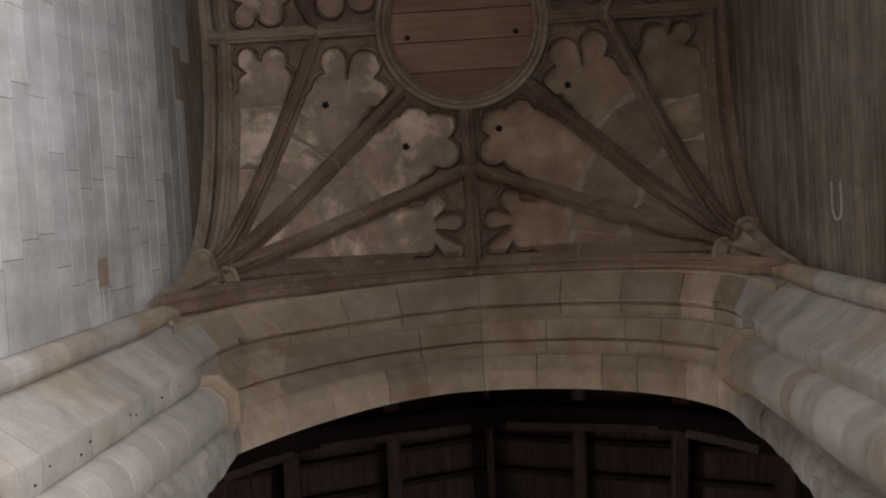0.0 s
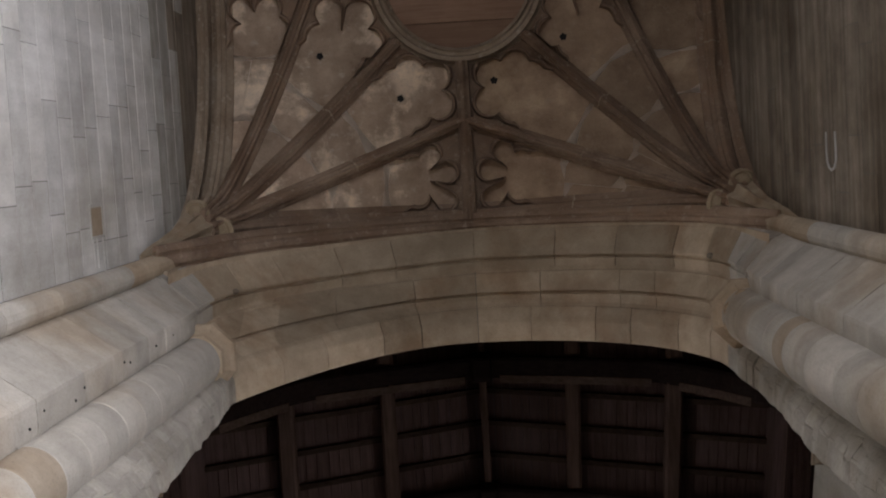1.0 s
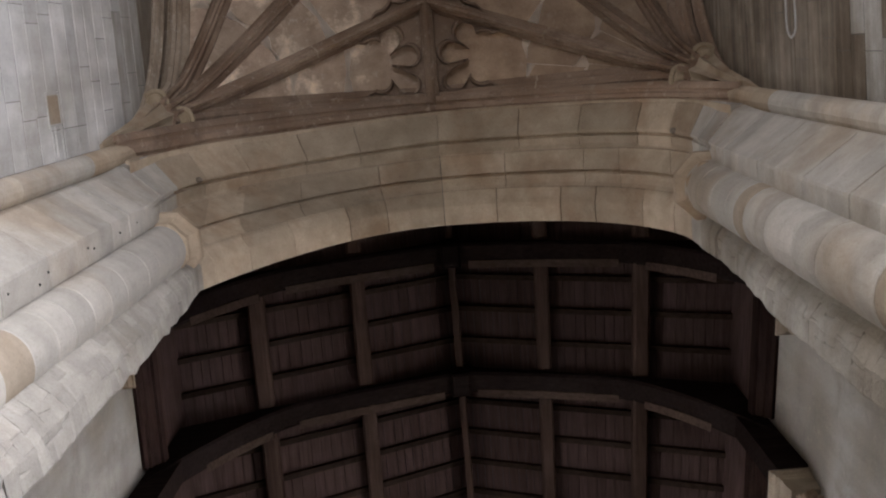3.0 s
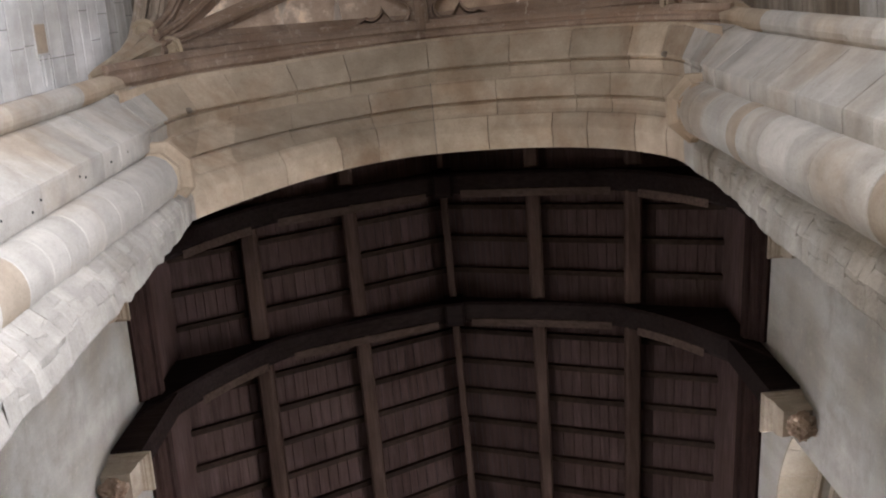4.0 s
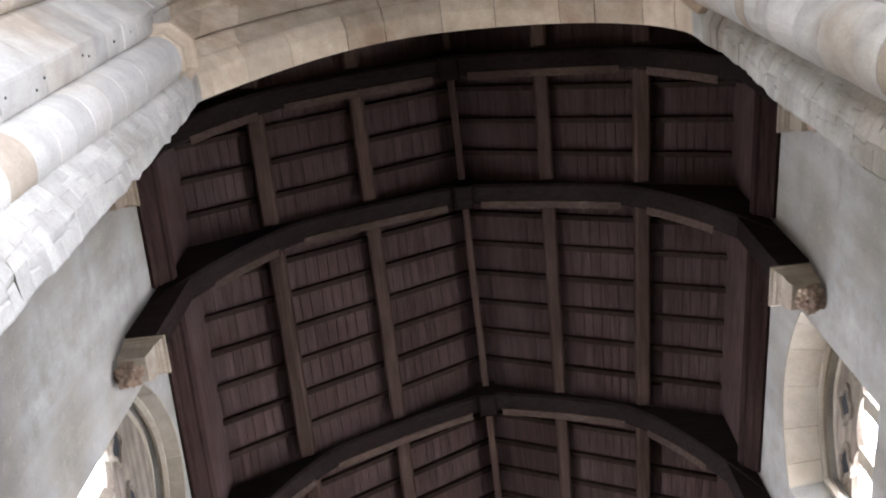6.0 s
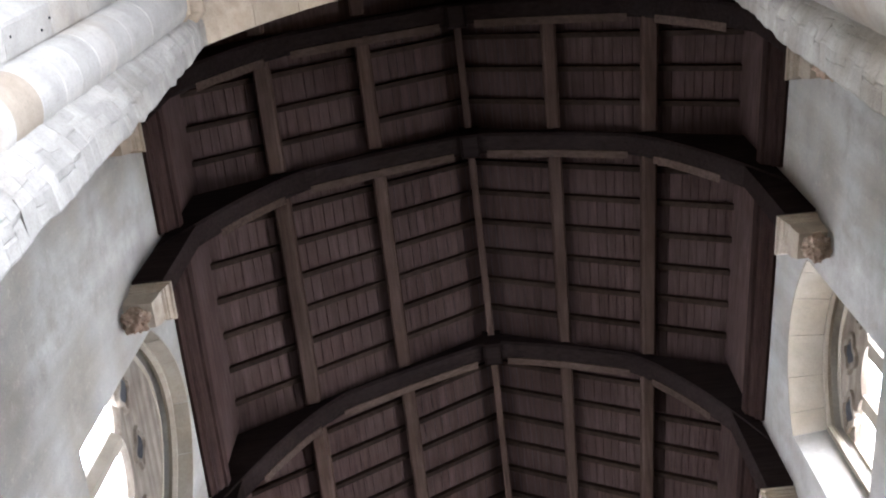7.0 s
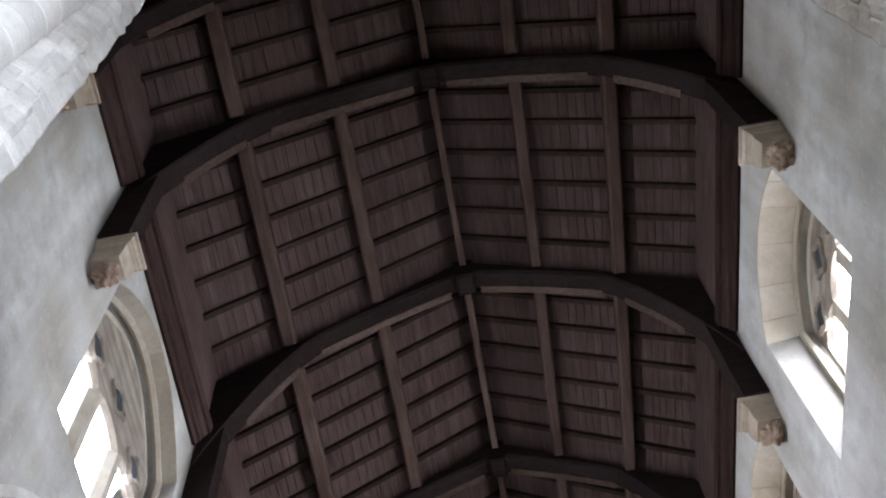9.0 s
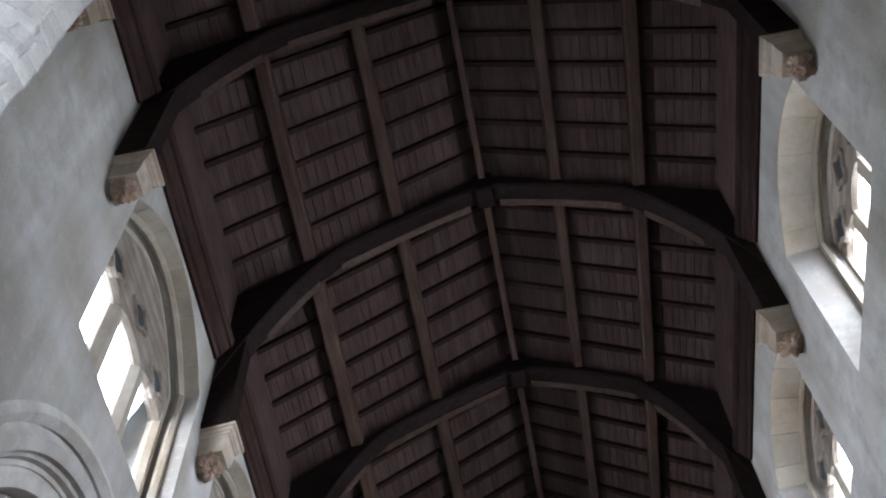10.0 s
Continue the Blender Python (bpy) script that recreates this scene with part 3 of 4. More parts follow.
def build_vault():
    root = empty("vault", "brown star-ribbed stone vault with cusped panels under the tower", "vault", "structure")
    rng = random.Random(21)
    for sx in (-1, 1):
        for sy in (1, -1):
            foot = quarter((2.5, MID + 2.4), sx, sy)
            ends = [quarter(p, sx, sy) for p in HEADS]
            if sx < 0:
                ends[0] = (-2.45, MID)
            for k, e in enumerate(ends):
                bm = bmesh.new()
                section = [(a * 0.76, b) for a, b in RIB] if 0 < k < 4 else [(a * 1.1, b * 0.8) for a, b in RIB]
                sweep(bm, rib_curve(foot, e), section, slim=(lambda t: 1 - 0.45 * fade(t, 0.72, 1.0)) if k == 2 else None)
                part("rib", bm, foil_mat if k == 0 and sx < 0 else rib_mat, root)
                # lime mortar in the joints between the rib's stones
                for t in (rng.uniform(0.38, 0.7),):
                    curve = [tuple(foot[m] + (e[m] - foot[m]) * q for m in (0, 1)) for q in (t - 0.003, t + 0.003)]
                    bm = bmesh.new()
                    sweep(bm, [(x, y, web_z(x, y)) for x, y in curve], [(a * 1.02, b * 1.012 if b < 0 else b) for a, b in section], slim=(lambda q: 1 - 0.45 * fade(t, 0.72, 1.0)) if k == 2 else None)
                    part("rib_joint", bm, foil_mat, root)
            for a, b in zip(ends, ends[1:]):
                def spot(u, v, drop):
                    hx, hy = a[0] + (b[0] - a[0]) * u, a[1] + (b[1] - a[1]) * u
                    k = v * (1 + (reach(foot, (hx, hy)) - 1) * v ** 4)
                    x, y = foot[0] + (hx - foot[0]) * k, foot[1] + (hy - foot[1]) * k
                    return x, y, web_z(x, y) - drop
                # web stones, course by course
                cuts = [0.0, rng.uniform(0.36, 0.46), rng.uniform(0.58, 0.72), 1.02]
                for v0, v1 in zip(cuts, cuts[1:]):
                    split = [0.0, rng.uniform(0.35, 0.65), 1.0] if rng.random() < 0.25 and v0 < 0.5 else [0.0, 1.0]
                    for u0, u1 in zip(split, split[1:]):
                        lean = 0.0 if v1 > 1 or v0 < 0.1 else rng.uniform(-0.025, 0.025)
                        g, h = rng.uniform(0.008, 0.016), 0.006
                        loops = []
                        for i in range(5):
                            v = v0 + g + (v1 - v0 - 2 * g) * i / 4
                            loop = [spot(u0 + h + (u1 - u0 - 2 * h) * j / 4, v + lean * (j - 2) / 2 + 0.009 * math.sin(j * 2.1 + i), 0.007) for j in range(5)]
                            loop += [spot(u0 + h + (u1 - u0 - 2 * h) * j / 4, v + lean * (j - 2) / 2, -0.06) for j in range(4, -1, -1)]
                            loops.append(loop)
                        bm = bmesh.new()
                        rings(bm, loops)
                        # left cells: limewash remains, plus the brighter side's light put into the colour
                        part("web_stone", bm, limewash_lit_mat if sx < 0 and rng.random() < 0.9 else web_mat, root)
            # cusped panels at the heads of the cells: a ring of round lobes, open to the foot
            for (a, b), (mx, my), rad, span in zip(zip(ends, ends[1:]), FOILS, (0.125, 0.15, 0.15, 0.105), (118, 122, 122, 128)):
                mid = quarter((mx, MID + my), sx, sy)
                turn = math.atan2(mid[1] - foot[1], mid[0] - foot[0])

                def edge_of(th):
                    r = 0.02
                    while r < 0.95 and in_cell(foot, a, b, mid[0] + r * math.cos(th), mid[1] + r * math.sin(th)):
                        r += 0.008
                    return r
                lobes = []
                for k in range(5):
                    th = turn + math.radians((k - 2) * span / 2.45)
                    d = min(max(edge_of(th) - rad - 0.03, 0.12), 0.37)
                    lobes.append((d * math.cos(th), d * math.sin(th), rad * (1 + 0.05 * math.sin(3 * k + mx))))
                bm = bmesh.new()
                loops = []
                n = 96
                for i in range(n + 1):
                    th = turn + math.radians(-span + 2 * span * i / n)
                    c, q = math.cos(th), math.sin(th)
                    edge = edge_of(th) + 0.02
                    far = rad * 1.1
                    for lx, ly, lr in lobes:
                        along = lx * c + ly * q
                        off2 = lx * lx + ly * ly - along * along
                        if off2 < lr * lr and along > 0:
                            far = max(far, along + math.sqrt(lr * lr - off2))
                    shut = max(0.0, 1 - min(i, n - i) / 5)
                    far = min(far + (edge - far) * shut, edge - 0.012)
                    loop = []
                    for r, drop in ((far, -0.02), (far, 0.08), (far + 0.01, 0.125), (far + 0.03, 0.13), (far + 0.04, 0.08), (far + 0.05, 0.06), (edge, 0.07), (edge, -0.02)):
                        r = min(r, edge)
                        x, y = mid[0] + r * c, mid[1] + r * q
                        loop.append((x, y, web_z(x, y) - drop))
                    loops.append(loop)
                rings(bm, loops)
                part("cusped_panel", bm, rib_mat, root)
    # mortar back of the web, with the round opening
    bm = bmesh.new()
    n = 80
    grid = {}
    for i in range(n + 1):
        for j in range(n + 1):
            x, y = -WALL - 0.02 + (2 * WALL + 0.04) * i / n, BACK - 0.02 + (FACE - BACK + 0.1) * j / n
            grid[i, j] = bm.verts.new((x, y, web_z(x, y) - 0.003))
    for i in range(n):
        for j in range(n):
            c = (grid[i, j].co + grid[i + 1, j + 1].co) / 2
            if math.hypot(c.x, c.y - MID) > 0.83:
                bm.faces.new((grid[i, j], grid[i + 1, j], grid[i + 1, j + 1], grid[i, j + 1]))
    bmesh.ops.solidify(bm, geom=bm.faces[:], thickness=-0.12)
    part("web_back", bm, joint_mat, root)
    for x, y in ((-1.45, -1.03), (-0.65, -0.55), (0.32, -0.68), (1.05, -1.08), (-1.45, 2 * MID + 1.03), (1.45, 2 * MID + 1.03)):
        bm = bmesh.new()
        z = web_z(x, y)
        loops = []
        for h in (-0.016, 0.02):
            loops.append([(x + q * math.cos(k * math.pi / 6), y + q * math.sin(k * math.pi / 6), z + h) for k, q in enumerate(0.036 * (1 + 0.22 * math.sin(2.7 * k + 9 * x)) for k in range(12))])
        rings(bm, loops)
        part("drain_hole", bm, hole_mat, root, "small dark worn hole")
    # thin rolls where the vault meets the side walls
    for side in (-1, 1):
        for drop, r in ((0.06, 0.028), (0.17, 0.022), (0.27, 0.026), (0.40, 0.02)):
            bm = bmesh.new()
            curve = [(side * (WALL - 0.015), MID + 2.42 * k / 16, web_z(2.5, MID + 2.42 * k / 16) - drop - 0.0012 * k * k) for k in range(-16, 17)]
            sweep(bm, curve, [(r * math.cos(q * math.pi / 4), r * math.sin(q * math.pi / 4)) for q in range(8)])
            part("wall_roll", bm, foil_mat if side < 0 else rib_mat, root)
    # ridge ribs
    for a, b in (((0, MID + RING_OUT - 0.05), (0, 0.72)), ((0, MID - RING_OUT + 0.05), (0, BACK)), ((RING_OUT - 0.05, MID), (2.6, MID)), ((-RING_OUT + 0.05, MID), (-2.6, MID))):
        bm = bmesh.new()
        sweep(bm, rib_curve(a, b, 10), RIB)
        part("ridge_rib", bm, foil_mat if b[0] < 0 else rib_mat, root)
    # moulded ring round the bell hatch
    bm = bmesh.new()
    section = [(RING_IN, 0.1), (RING_IN, -0.06), (RING_IN + 0.03, -0.1), (RING_IN + 0.05, -0.07), (RING_IN + 0.08, -0.07), (RING_IN + 0.1, -0.15), (RING_IN + 0.14, -0.15),
               (RING_IN + 0.16, -0.08), (RING_OUT, -0.05), (RING_OUT + 0.02, 0.0), (RING_OUT, 0.1)]
    loops = [[(r * math.cos(k * math.pi / 36), MID + r * math.sin(k * math.pi / 36), CROWN + h) for r, h in section] for k in range(73)]
    rings(bm, loops, caps=False)
    part("ring", bm, foil_mat, root, "moulded stone ring round the hatch")
    # small bosses where ribs meet
    for sx in (-1, 1):
        for p in ((1.47 * sx, MID),):
            bm = bmesh.new()
            z = web_z(*p)
            loops = [[(p[0] + q * math.cos(k * math.pi / 6), p[1] + q * math.sin(k * math.pi / 6), z + h) for k in range(12)]
                     for h, q in ((0, 0.08), (-0.15, 0.08), (-0.2, 0.065), (-0.225, 0.03))]
            rings(bm, loops)
            part("boss", bm, foil_mat, root)
    # springers: the ribs gathered on the corner, with carved roundels
    for sx in (-1, 1):
        for sy in (1, -1):
            bm = bmesh.new()
            loops = []
            for z, q, o in ((11.9, 0.03, 0.11), (12.5, 0.06, 0.08), (13.0, 0.10, 0.05), (13.35, 0.15, 0.02), (13.6, 0.2, 0.0), (13.8, 0.24, 0.0)):
                cx, cy = sx * (2.5 + o), MID + sy * (2.4 + o)
                loops.append([(cx + (q + (0.025 if k % 2 else -0.02)) * math.cos(k * math.pi / 8), cy + (q + (0.025 if k % 2 else -0.02)) * math.sin(k * math.pi / 8), z) for k in range(16)])
            rings(bm, loops)
            part("springer", bm, arch_mat, root)
            for bx, by, bz in ((2.5, MID + 2.22, 13.52), (2.3, MID + 2.4, 13.58)):
                x, y = sx * bx, MID + sy * (by - MID)
                bm = bmesh.new()
                loops = []
                for h, q in ((0.2, 0.09), (0.05, 0.12), (0.0, 0.12), (-0.02, 0.095), (-0.01, 0.075), (-0.035, 0.06), (-0.05, 0.02)):
                    loops.append([(x + q * (1 + 0.08 * math.sin(k * math.pi * 5 / 8)) * math.cos(k * math.pi / 8), y + q * math.sin(k * math.pi / 8), bz + h) for k in range(16)])
                rings(bm, loops)
                part("carved_boss", bm, boss_mat, root, "ochre carved roundel at the ribs' foot")
    return root


def build_hatch():
    root = empty("bell_hatch", "round red-brown plank hatch with two rope holes in the vault", "hatch", at=(0, MID, CROWN + 0.03))
    for k in range(5):
        y0 = -0.78 + k * 0.312
        ys = [y0 + 0.004, y0 + 0.308]
        bm = bmesh.new()
        n = 14
        def half(y):
            return math.sqrt(max(0.0, 0.79 ** 2 - y * y))
        cols = []
        for i in range(n + 1):
            y = ys[0] + (ys[1] - ys[0]) * i / n
            cols.append([(-half(y), y, 0), (half(y), y, 0), (half(y), y, 0.04), (-half(y), y, 0.04)])
        rings(bm, cols)
        part("plank", bm, trap_mat, root)
    for x in (-0.57, 0.55):
        bm = bmesh.new()
        rings(bm, [[(x + 0.03 * math.cos(i * math.pi / 6), 0.1 + 0.03 * math.sin(i * math.pi / 6), z) for i in range(12)] for z in (-0.004, 0.01)])
        part("rope_hole", bm, hole_mat, root, "small dark round hole")
    return root


# ---- nave ----
def flat_head(s, spring, top):
    return head(s, spring, top, 1.0)


def wall_with_heads(bm, side, xin, xout, y0, y1, z0, z1, gaps):
    """A wall along y with splayed arched gaps (centre, half inside, half outside, sill inside, sill outside, spring, top in, top out)."""
    def quad(*p):
        bm.faces.new([bm.verts.new((side * a, b, c)) for a, b, c in p])
    edges = [y0]
    for g in gaps:
        edges += [g[0] - g[1], g[0] + g[1]]
    edges.append(y1)
    oedges = [y0]
    for g in gaps:
        oedges += [g[0] - g[2], g[0] + g[2]]
    oedges.append(y1)
    for k in range(0, len(edges), 2):
        a, b, c, d = edges[k], edges[k + 1], oedges[k], oedges[k + 1]
        n = max(1, int((b - a) / 0.6))
        for i in range(n):
            p, q = a + (b - a) * i / n, a + (b - a) * (i + 1) / n
            quad((xin, p, z0), (xin, q, z0), (xin, q, z1), (xin, p, z1))
            p, q = c + (d - c) * i / n, c + (d - c) * (i + 1) / n
            quad((xout, p, z0), (xout, q, z0), (xout, q, z1), (xout, p, z1))
    for yc, hi, ho, si, so, sp, ti, to in gaps:
        n = 24
        for i in range(n):
            s, t = -1 + 2 * i / n, -1 + 2 * (i + 1) / n
            pi_, qi, po, qo = yc + s * hi, yc + t * hi, yc + s * ho, yc + t * ho
            arc = flat_head if si > z0 else head
            a, b, c, d = arc(s, sp, ti), arc(t, sp, ti), arc(s, sp - 0.1, to), arc(t, sp - 0.1, to)
            quad((xin, pi_, a), (xin, qi, b), (xin, qi, z1), (xin, pi_, z1))
            quad((xout, po, c), (xout, qo, d), (xout, qo, z1), (xout, po, z1))
            quad((xin, pi_, a), (xin, qi, b), (xout, qo, d), (xout, po, c))
            if i in (0, n - 1):
                yi, yo = (yc - hi, yc - ho) if i == 0 else (yc + hi, yc + ho)
                quad((xin, yi, max(si, z0)), (xin, yi, sp), (xout, yo, sp - 0.1), (xout, yo, max(so, z0)))
            if si > z0:
                quad((xin, pi_, z0), (xin, qi, z0), (xin, qi, si), (xin, pi_, si))
                quad((xout, po, z0), (xout, qo, z0), (xout, qo, so), (xout, po, so))
                quad((xin, pi_, si), (xin, qi, si), (xout, qo, so), (xout, po, so))
    for z in (z0, z1):
        quad((xin, y0, z), (xin, y1, z), (xout, y1, z), (xout, y0, z))
    for y in (y0, y1):
        quad((xin, y, z0), (xout, y, z0), (xout, y, z1), (xin, y, z1))


def build_nave_wall(name, side, label):
    root = empty(name, label, "wall", "structure")
    if side > 0:
        gaps = [(y, 1.0, 0.84, 11.75, 12.35, 14.2, 14.66, 14.5) for y in WINDOWS]
    else:
        gaps = [(y + NORTH_SHIFT, 1.12, 1.0, 11.6, 12.2, 14.38, 15.3, 15.1) for y in WINDOWS]
    bm = bmesh.new()
    wall_with_heads(bm, side, NAVE, NAVE + 0.95, FAR - 0.02, END, 11.0, NAVE_TOP + 2.2, gaps)
    warp(part("upper_wall", bm, plaster_mat, root))
    bm = bmesh.new()
    low = [(6.15, 1.75, 1.45, -0.1, -0.1, 7.6, 10.0, 9.7)] if side < 0 else []
    wall_with_heads(bm, side, NAVE, NAVE + 0.95, FAR - 0.02, END, -0.1, 11.0, low)
    warp(part("lower_wall", bm, plaster_mat, root))
    # dressed stone reveals of the windows, block by block
    rng = random.Random(8 + side)
    deep = REVEAL[side]
    far = deep / 0.95
    for yc, hi, ho, si, so, sp, ti, to in gaps:
        cuts = [-1.0, -0.82, -0.45, 0.02, 0.47, 0.8, 1.0]
        for c0, c1 in zip(cuts, cuts[1:]):
            bm = bmesh.new()
            loops = []
            for k in range(7):
                s = c0 + 0.004 + (c1 - c0 - 0.008) * k / 6
                yi, yo = yc + s * hi * 0.995, yc + s * ho * 0.99
                zi, zo = flat_head(s, sp, ti), flat_head(s, sp - 0.1, to)
                loops.append([(side * (NAVE - 0.004), yi, zi + 0.03), (side * (NAVE - 0.006), yi, zi - 0.012), (side * (NAVE + deep), yi * (1 - far) + yo * far, zi * (1 - far) + zo * far - 0.014),
                              (side * (NAVE + deep + 0.01), yi * (1 - far) + yo * far, zi * (1 - far) + zo * far + 0.03)])
            rings(bm, loops)
            warp(part("reveal_block", bm, dressed_mat, root))
        # inner moulded arch, nearer the glass
        curve = [(side * (NAVE + deep + 0.03), yc + s * (hi * (1 - far) + ho * far) * 0.985, flat_head(s, sp - 0.1 * far, ti * (1 - far) + to * far - 0.02)) for s in [math.sin(math.radians(-90 + 7.5 * k)) for k in range(25)]]
        curve = [(curve[0][0], curve[0][1], si + 0.25)] + curve + [(curve[-1][0], curve[-1][1], si + 0.25)]
        bm = bmesh.new()
        sweep(bm, curve, [(-0.035, -0.04), (0.035, -0.04), (0.045, 0.0), (0.02, 0.045), (-0.02, 0.045), (-0.045, 0.0)], up=(1, 0, 0))
        warp(part("inner_arch", bm, dressed_mat, root))
    return root


def build_window(side, yc, lift):
    """Three lights with cusped heads and tracery over them."""
    x = side * (NAVE + GLASS[side])
    root = empty("window", "clerestory window of three cusped stone lights in a nave wall", "window", "structure")
    bar = [(-0.05, -0.07), (0.05, -0.07), (0.065, 0.0), (0.03, 0.07), (-0.03, 0.07), (-0.065, 0.0)]
    sill = (12.05 if side > 0 else 11.85) + lift
    spring, top, half, springer = (14.08, 14.5, 0.87, 13.45) if side > 0 else (14.3, 15.14, 1.0, 13.5)
    def tube(name, curve, section=bar, mat=dressed_mat, under=None):
        bm = bmesh.new()
        sweep(bm, curve, section, up=(1, 0, 0))
        return warp(part(name, bm, mat, under or root))
    tube("frame", [(x, yc - half, sill)] + [(x, yc + half * s, flat_head(s, spring, top)) for s in [math.sin(math.radians(-90 + 7.5 * k)) for k in range(25)]] + [(x, yc + half, sill)])
    for m in (-1, 1):
        tube("mullion", [(x, yc + m * half / 3, sill + 0.02), (x, yc + m * half / 3, springer + 0.1)], [(a * 1.5, b * 1.3) for a, b in bar])
    thin = [(a * 0.6, b * 0.6) for a, b in bar]
    def light_top(s):
        u = (s * 3 + 3) % 2 - 1
        return springer + 0.1 + 0.18 * max(0.0, 1 - u * u) ** 0.45 - 0.07 * max(0.0, math.cos(u * math.pi * 1.5)) * (abs(u) > 0.34)
    bm = bmesh.new()
    loops = []
    for k in range(97):
        s = -1 + 2 * k / 96
        lo, hi = light_top(s * 0.9999), flat_head(s, spring, top) + 0.02
        y = yc + half * s
        loops.append([(x - side * 0.06, y, lo + 0.03), (x, y, lo), (x + side * 0.06, y, lo + 0.03), (x + side * 0.06, y, hi), (x - side * 0.06, y, hi)])
    rings(bm, loops)
    tracery = warp(part("tracery_head", bm, weathered_shade_mat, root, "dark weathered stone tracery head"))
    for c in (-2 / 3, 0, 2 / 3):
        zc = springer + 0.5 + (0.17 if c == 0 else 0.0)
        pts = [(x - side * 0.05, yc + half * c + 0.17 * (1 + 0.2 * math.cos(4 * t)) * math.cos(t), zc + 0.17 * (1 + 0.2 * math.cos(4 * t)) * math.sin(t)) for t in [k * math.pi / 20 for k in range(41)]]
        tube("tracery_foil", pts, thin, weathered_shade_mat, tracery)
        bm = bmesh.new()
        rings(bm, [[(xx, yc + half * c + 0.12 * math.cos(k * math.pi / 8), zc + 0.12 * math.sin(k * math.pi / 8)) for k in range(16)] for xx in (x - side * 0.075, x - side * 0.055)])
        warp(part("eyelet", bm, lead_mat, tracery))
    bm = bmesh.new()
    loops = []
    for k in range(25):
        s = math.sin(math.radians(-90 + 7.5 * k))
        y = yc + half * s
        loops.append([(x + side * 0.03, y, sill), (x + side * 0.036, y, sill), (x + side * 0.036, y, flat_head(s, spring, top)), (x + side * 0.03, y, flat_head(s, spring, top))])
    rings(bm, loops)
    g = warp(part("pane", bm, glass_mat, root))
    g.visible_shadow = False
    return root


def build_corbel(side, y, label):
    """Moulded stone corbel with a weathered carved lump beneath."""
    root = empty("corbel", label, "corbel", group="roof corbels")
    x_in, x_wall = 3.0, NAVE + 0.02
    bm = bmesh.new()
    loops = []
    for z, i in ((14.02, 0.0), (13.97, 0.0), (13.965, 0.025), (13.92, 0.045), (13.915, 0.06), (13.885, 0.06), (13.87, 0.085), (13.72, 0.09), (13.6, 0.12)):
        loops.append([(side * (x_in + i), y - 0.2 + i * 0.6, z), (side * x_wall, y - 0.2 + i * 0.6, z), (side * x_wall, y + 0.2 - i * 0.6, z), (side * (x_in + i), y + 0.2 - i * 0.6, z)])
    rings(bm, loops)
    warp(part("block", bm, corbel_mat, root))
    bm = bmesh.new()
    bmesh.ops.create_icosphere(bm, subdivisions=4, radius=0.13)
    for v in bm.verts:
        n = noise.noise(v.co * 14 + Vector((y, side, 0))) * 0.055 + abs(noise.noise(v.co * 26 + Vector((0, y, 3)))) * 0.05 - 0.01
        v.co += v.co.normalized() * n
        v.co = Vector((v.co.x * 1.0 + side * (NAVE - 0.12), v.co.y * 0.95 + y, v.co.z * 1.15 + 13.52))
    warp(part("carved_lump", bm, rib_mat, root, "weathered carved stone ornament"))
    return root


def roof_z(x):
    return 19.35 - 0.6 * abs(x)


def soffit_z(x):
    """Curved underside of a roof truss."""
    a = abs(x)
    if a < 2.0:
        return 18.8 - 0.34 * a - 0.06 * a * a
    return 17.88 - 1.05 * (a - 2.0) - 0.75 * (a - 2.0) ** 2


def build_truss(y, w=0.28):
    root = empty("roof_truss", "dark oak arch-braced roof truss across the nave", "beam", group="roof trusses")
    for side in (-1, 1):
        bm = bmesh.new()
        loops = []
        for k in range(29):
            x = 0.02 + 3.36 * k / 28
            lo, hi = soffit_z(x), max(roof_z(x) - 0.18, soffit_z(x) + 0.1)
            c = 0.035
            loops.append([(side * x, y - w / 2, hi), (side * x, y - w / 2, lo + c), (side * x, y - w / 2 + c, lo), (side * x, y + w / 2 - c, lo), (side * x, y + w / 2, lo + c), (side * x, y + w / 2, hi)])
        rings(bm, loops)
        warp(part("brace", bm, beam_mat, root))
        # worn soffit edges; their paleness is window light put into the colour
        for x0, x1 in ((0.22, 2.02), (2.3, 2.9)):
            bm = bmesh.new()
            loops = []
            for k in range(13):
                x = x0 + (x1 - x0) * k / 12
                z = soffit_z(x)
                loops.append([(side * x, y + w / 2 - 0.05, z - 0.02), (side * x, y + w / 2 + 0.05, z - 0.015), (side * x, y + w / 2 + 0.06, z + 0.07), (side * x, y + w / 2 - 0.05, z + 0.07)])
            rings(bm, loops)
            warp(part("edge_moulding", bm, lit_edge_mat, root, "worn oak edge moulding, coloured paler for window light"))
        bm = bmesh.new()
        xa, xb = sorted((side * 3.08, side * (NAVE - 0.004)))
        box(bm, (xa, y - w / 2 + 0.02, 14.02), (xb, y + w / 2 - 0.02, 16.6), 0.02)
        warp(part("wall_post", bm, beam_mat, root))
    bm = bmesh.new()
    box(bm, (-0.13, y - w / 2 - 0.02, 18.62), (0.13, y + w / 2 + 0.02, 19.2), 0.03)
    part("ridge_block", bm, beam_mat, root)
    return root


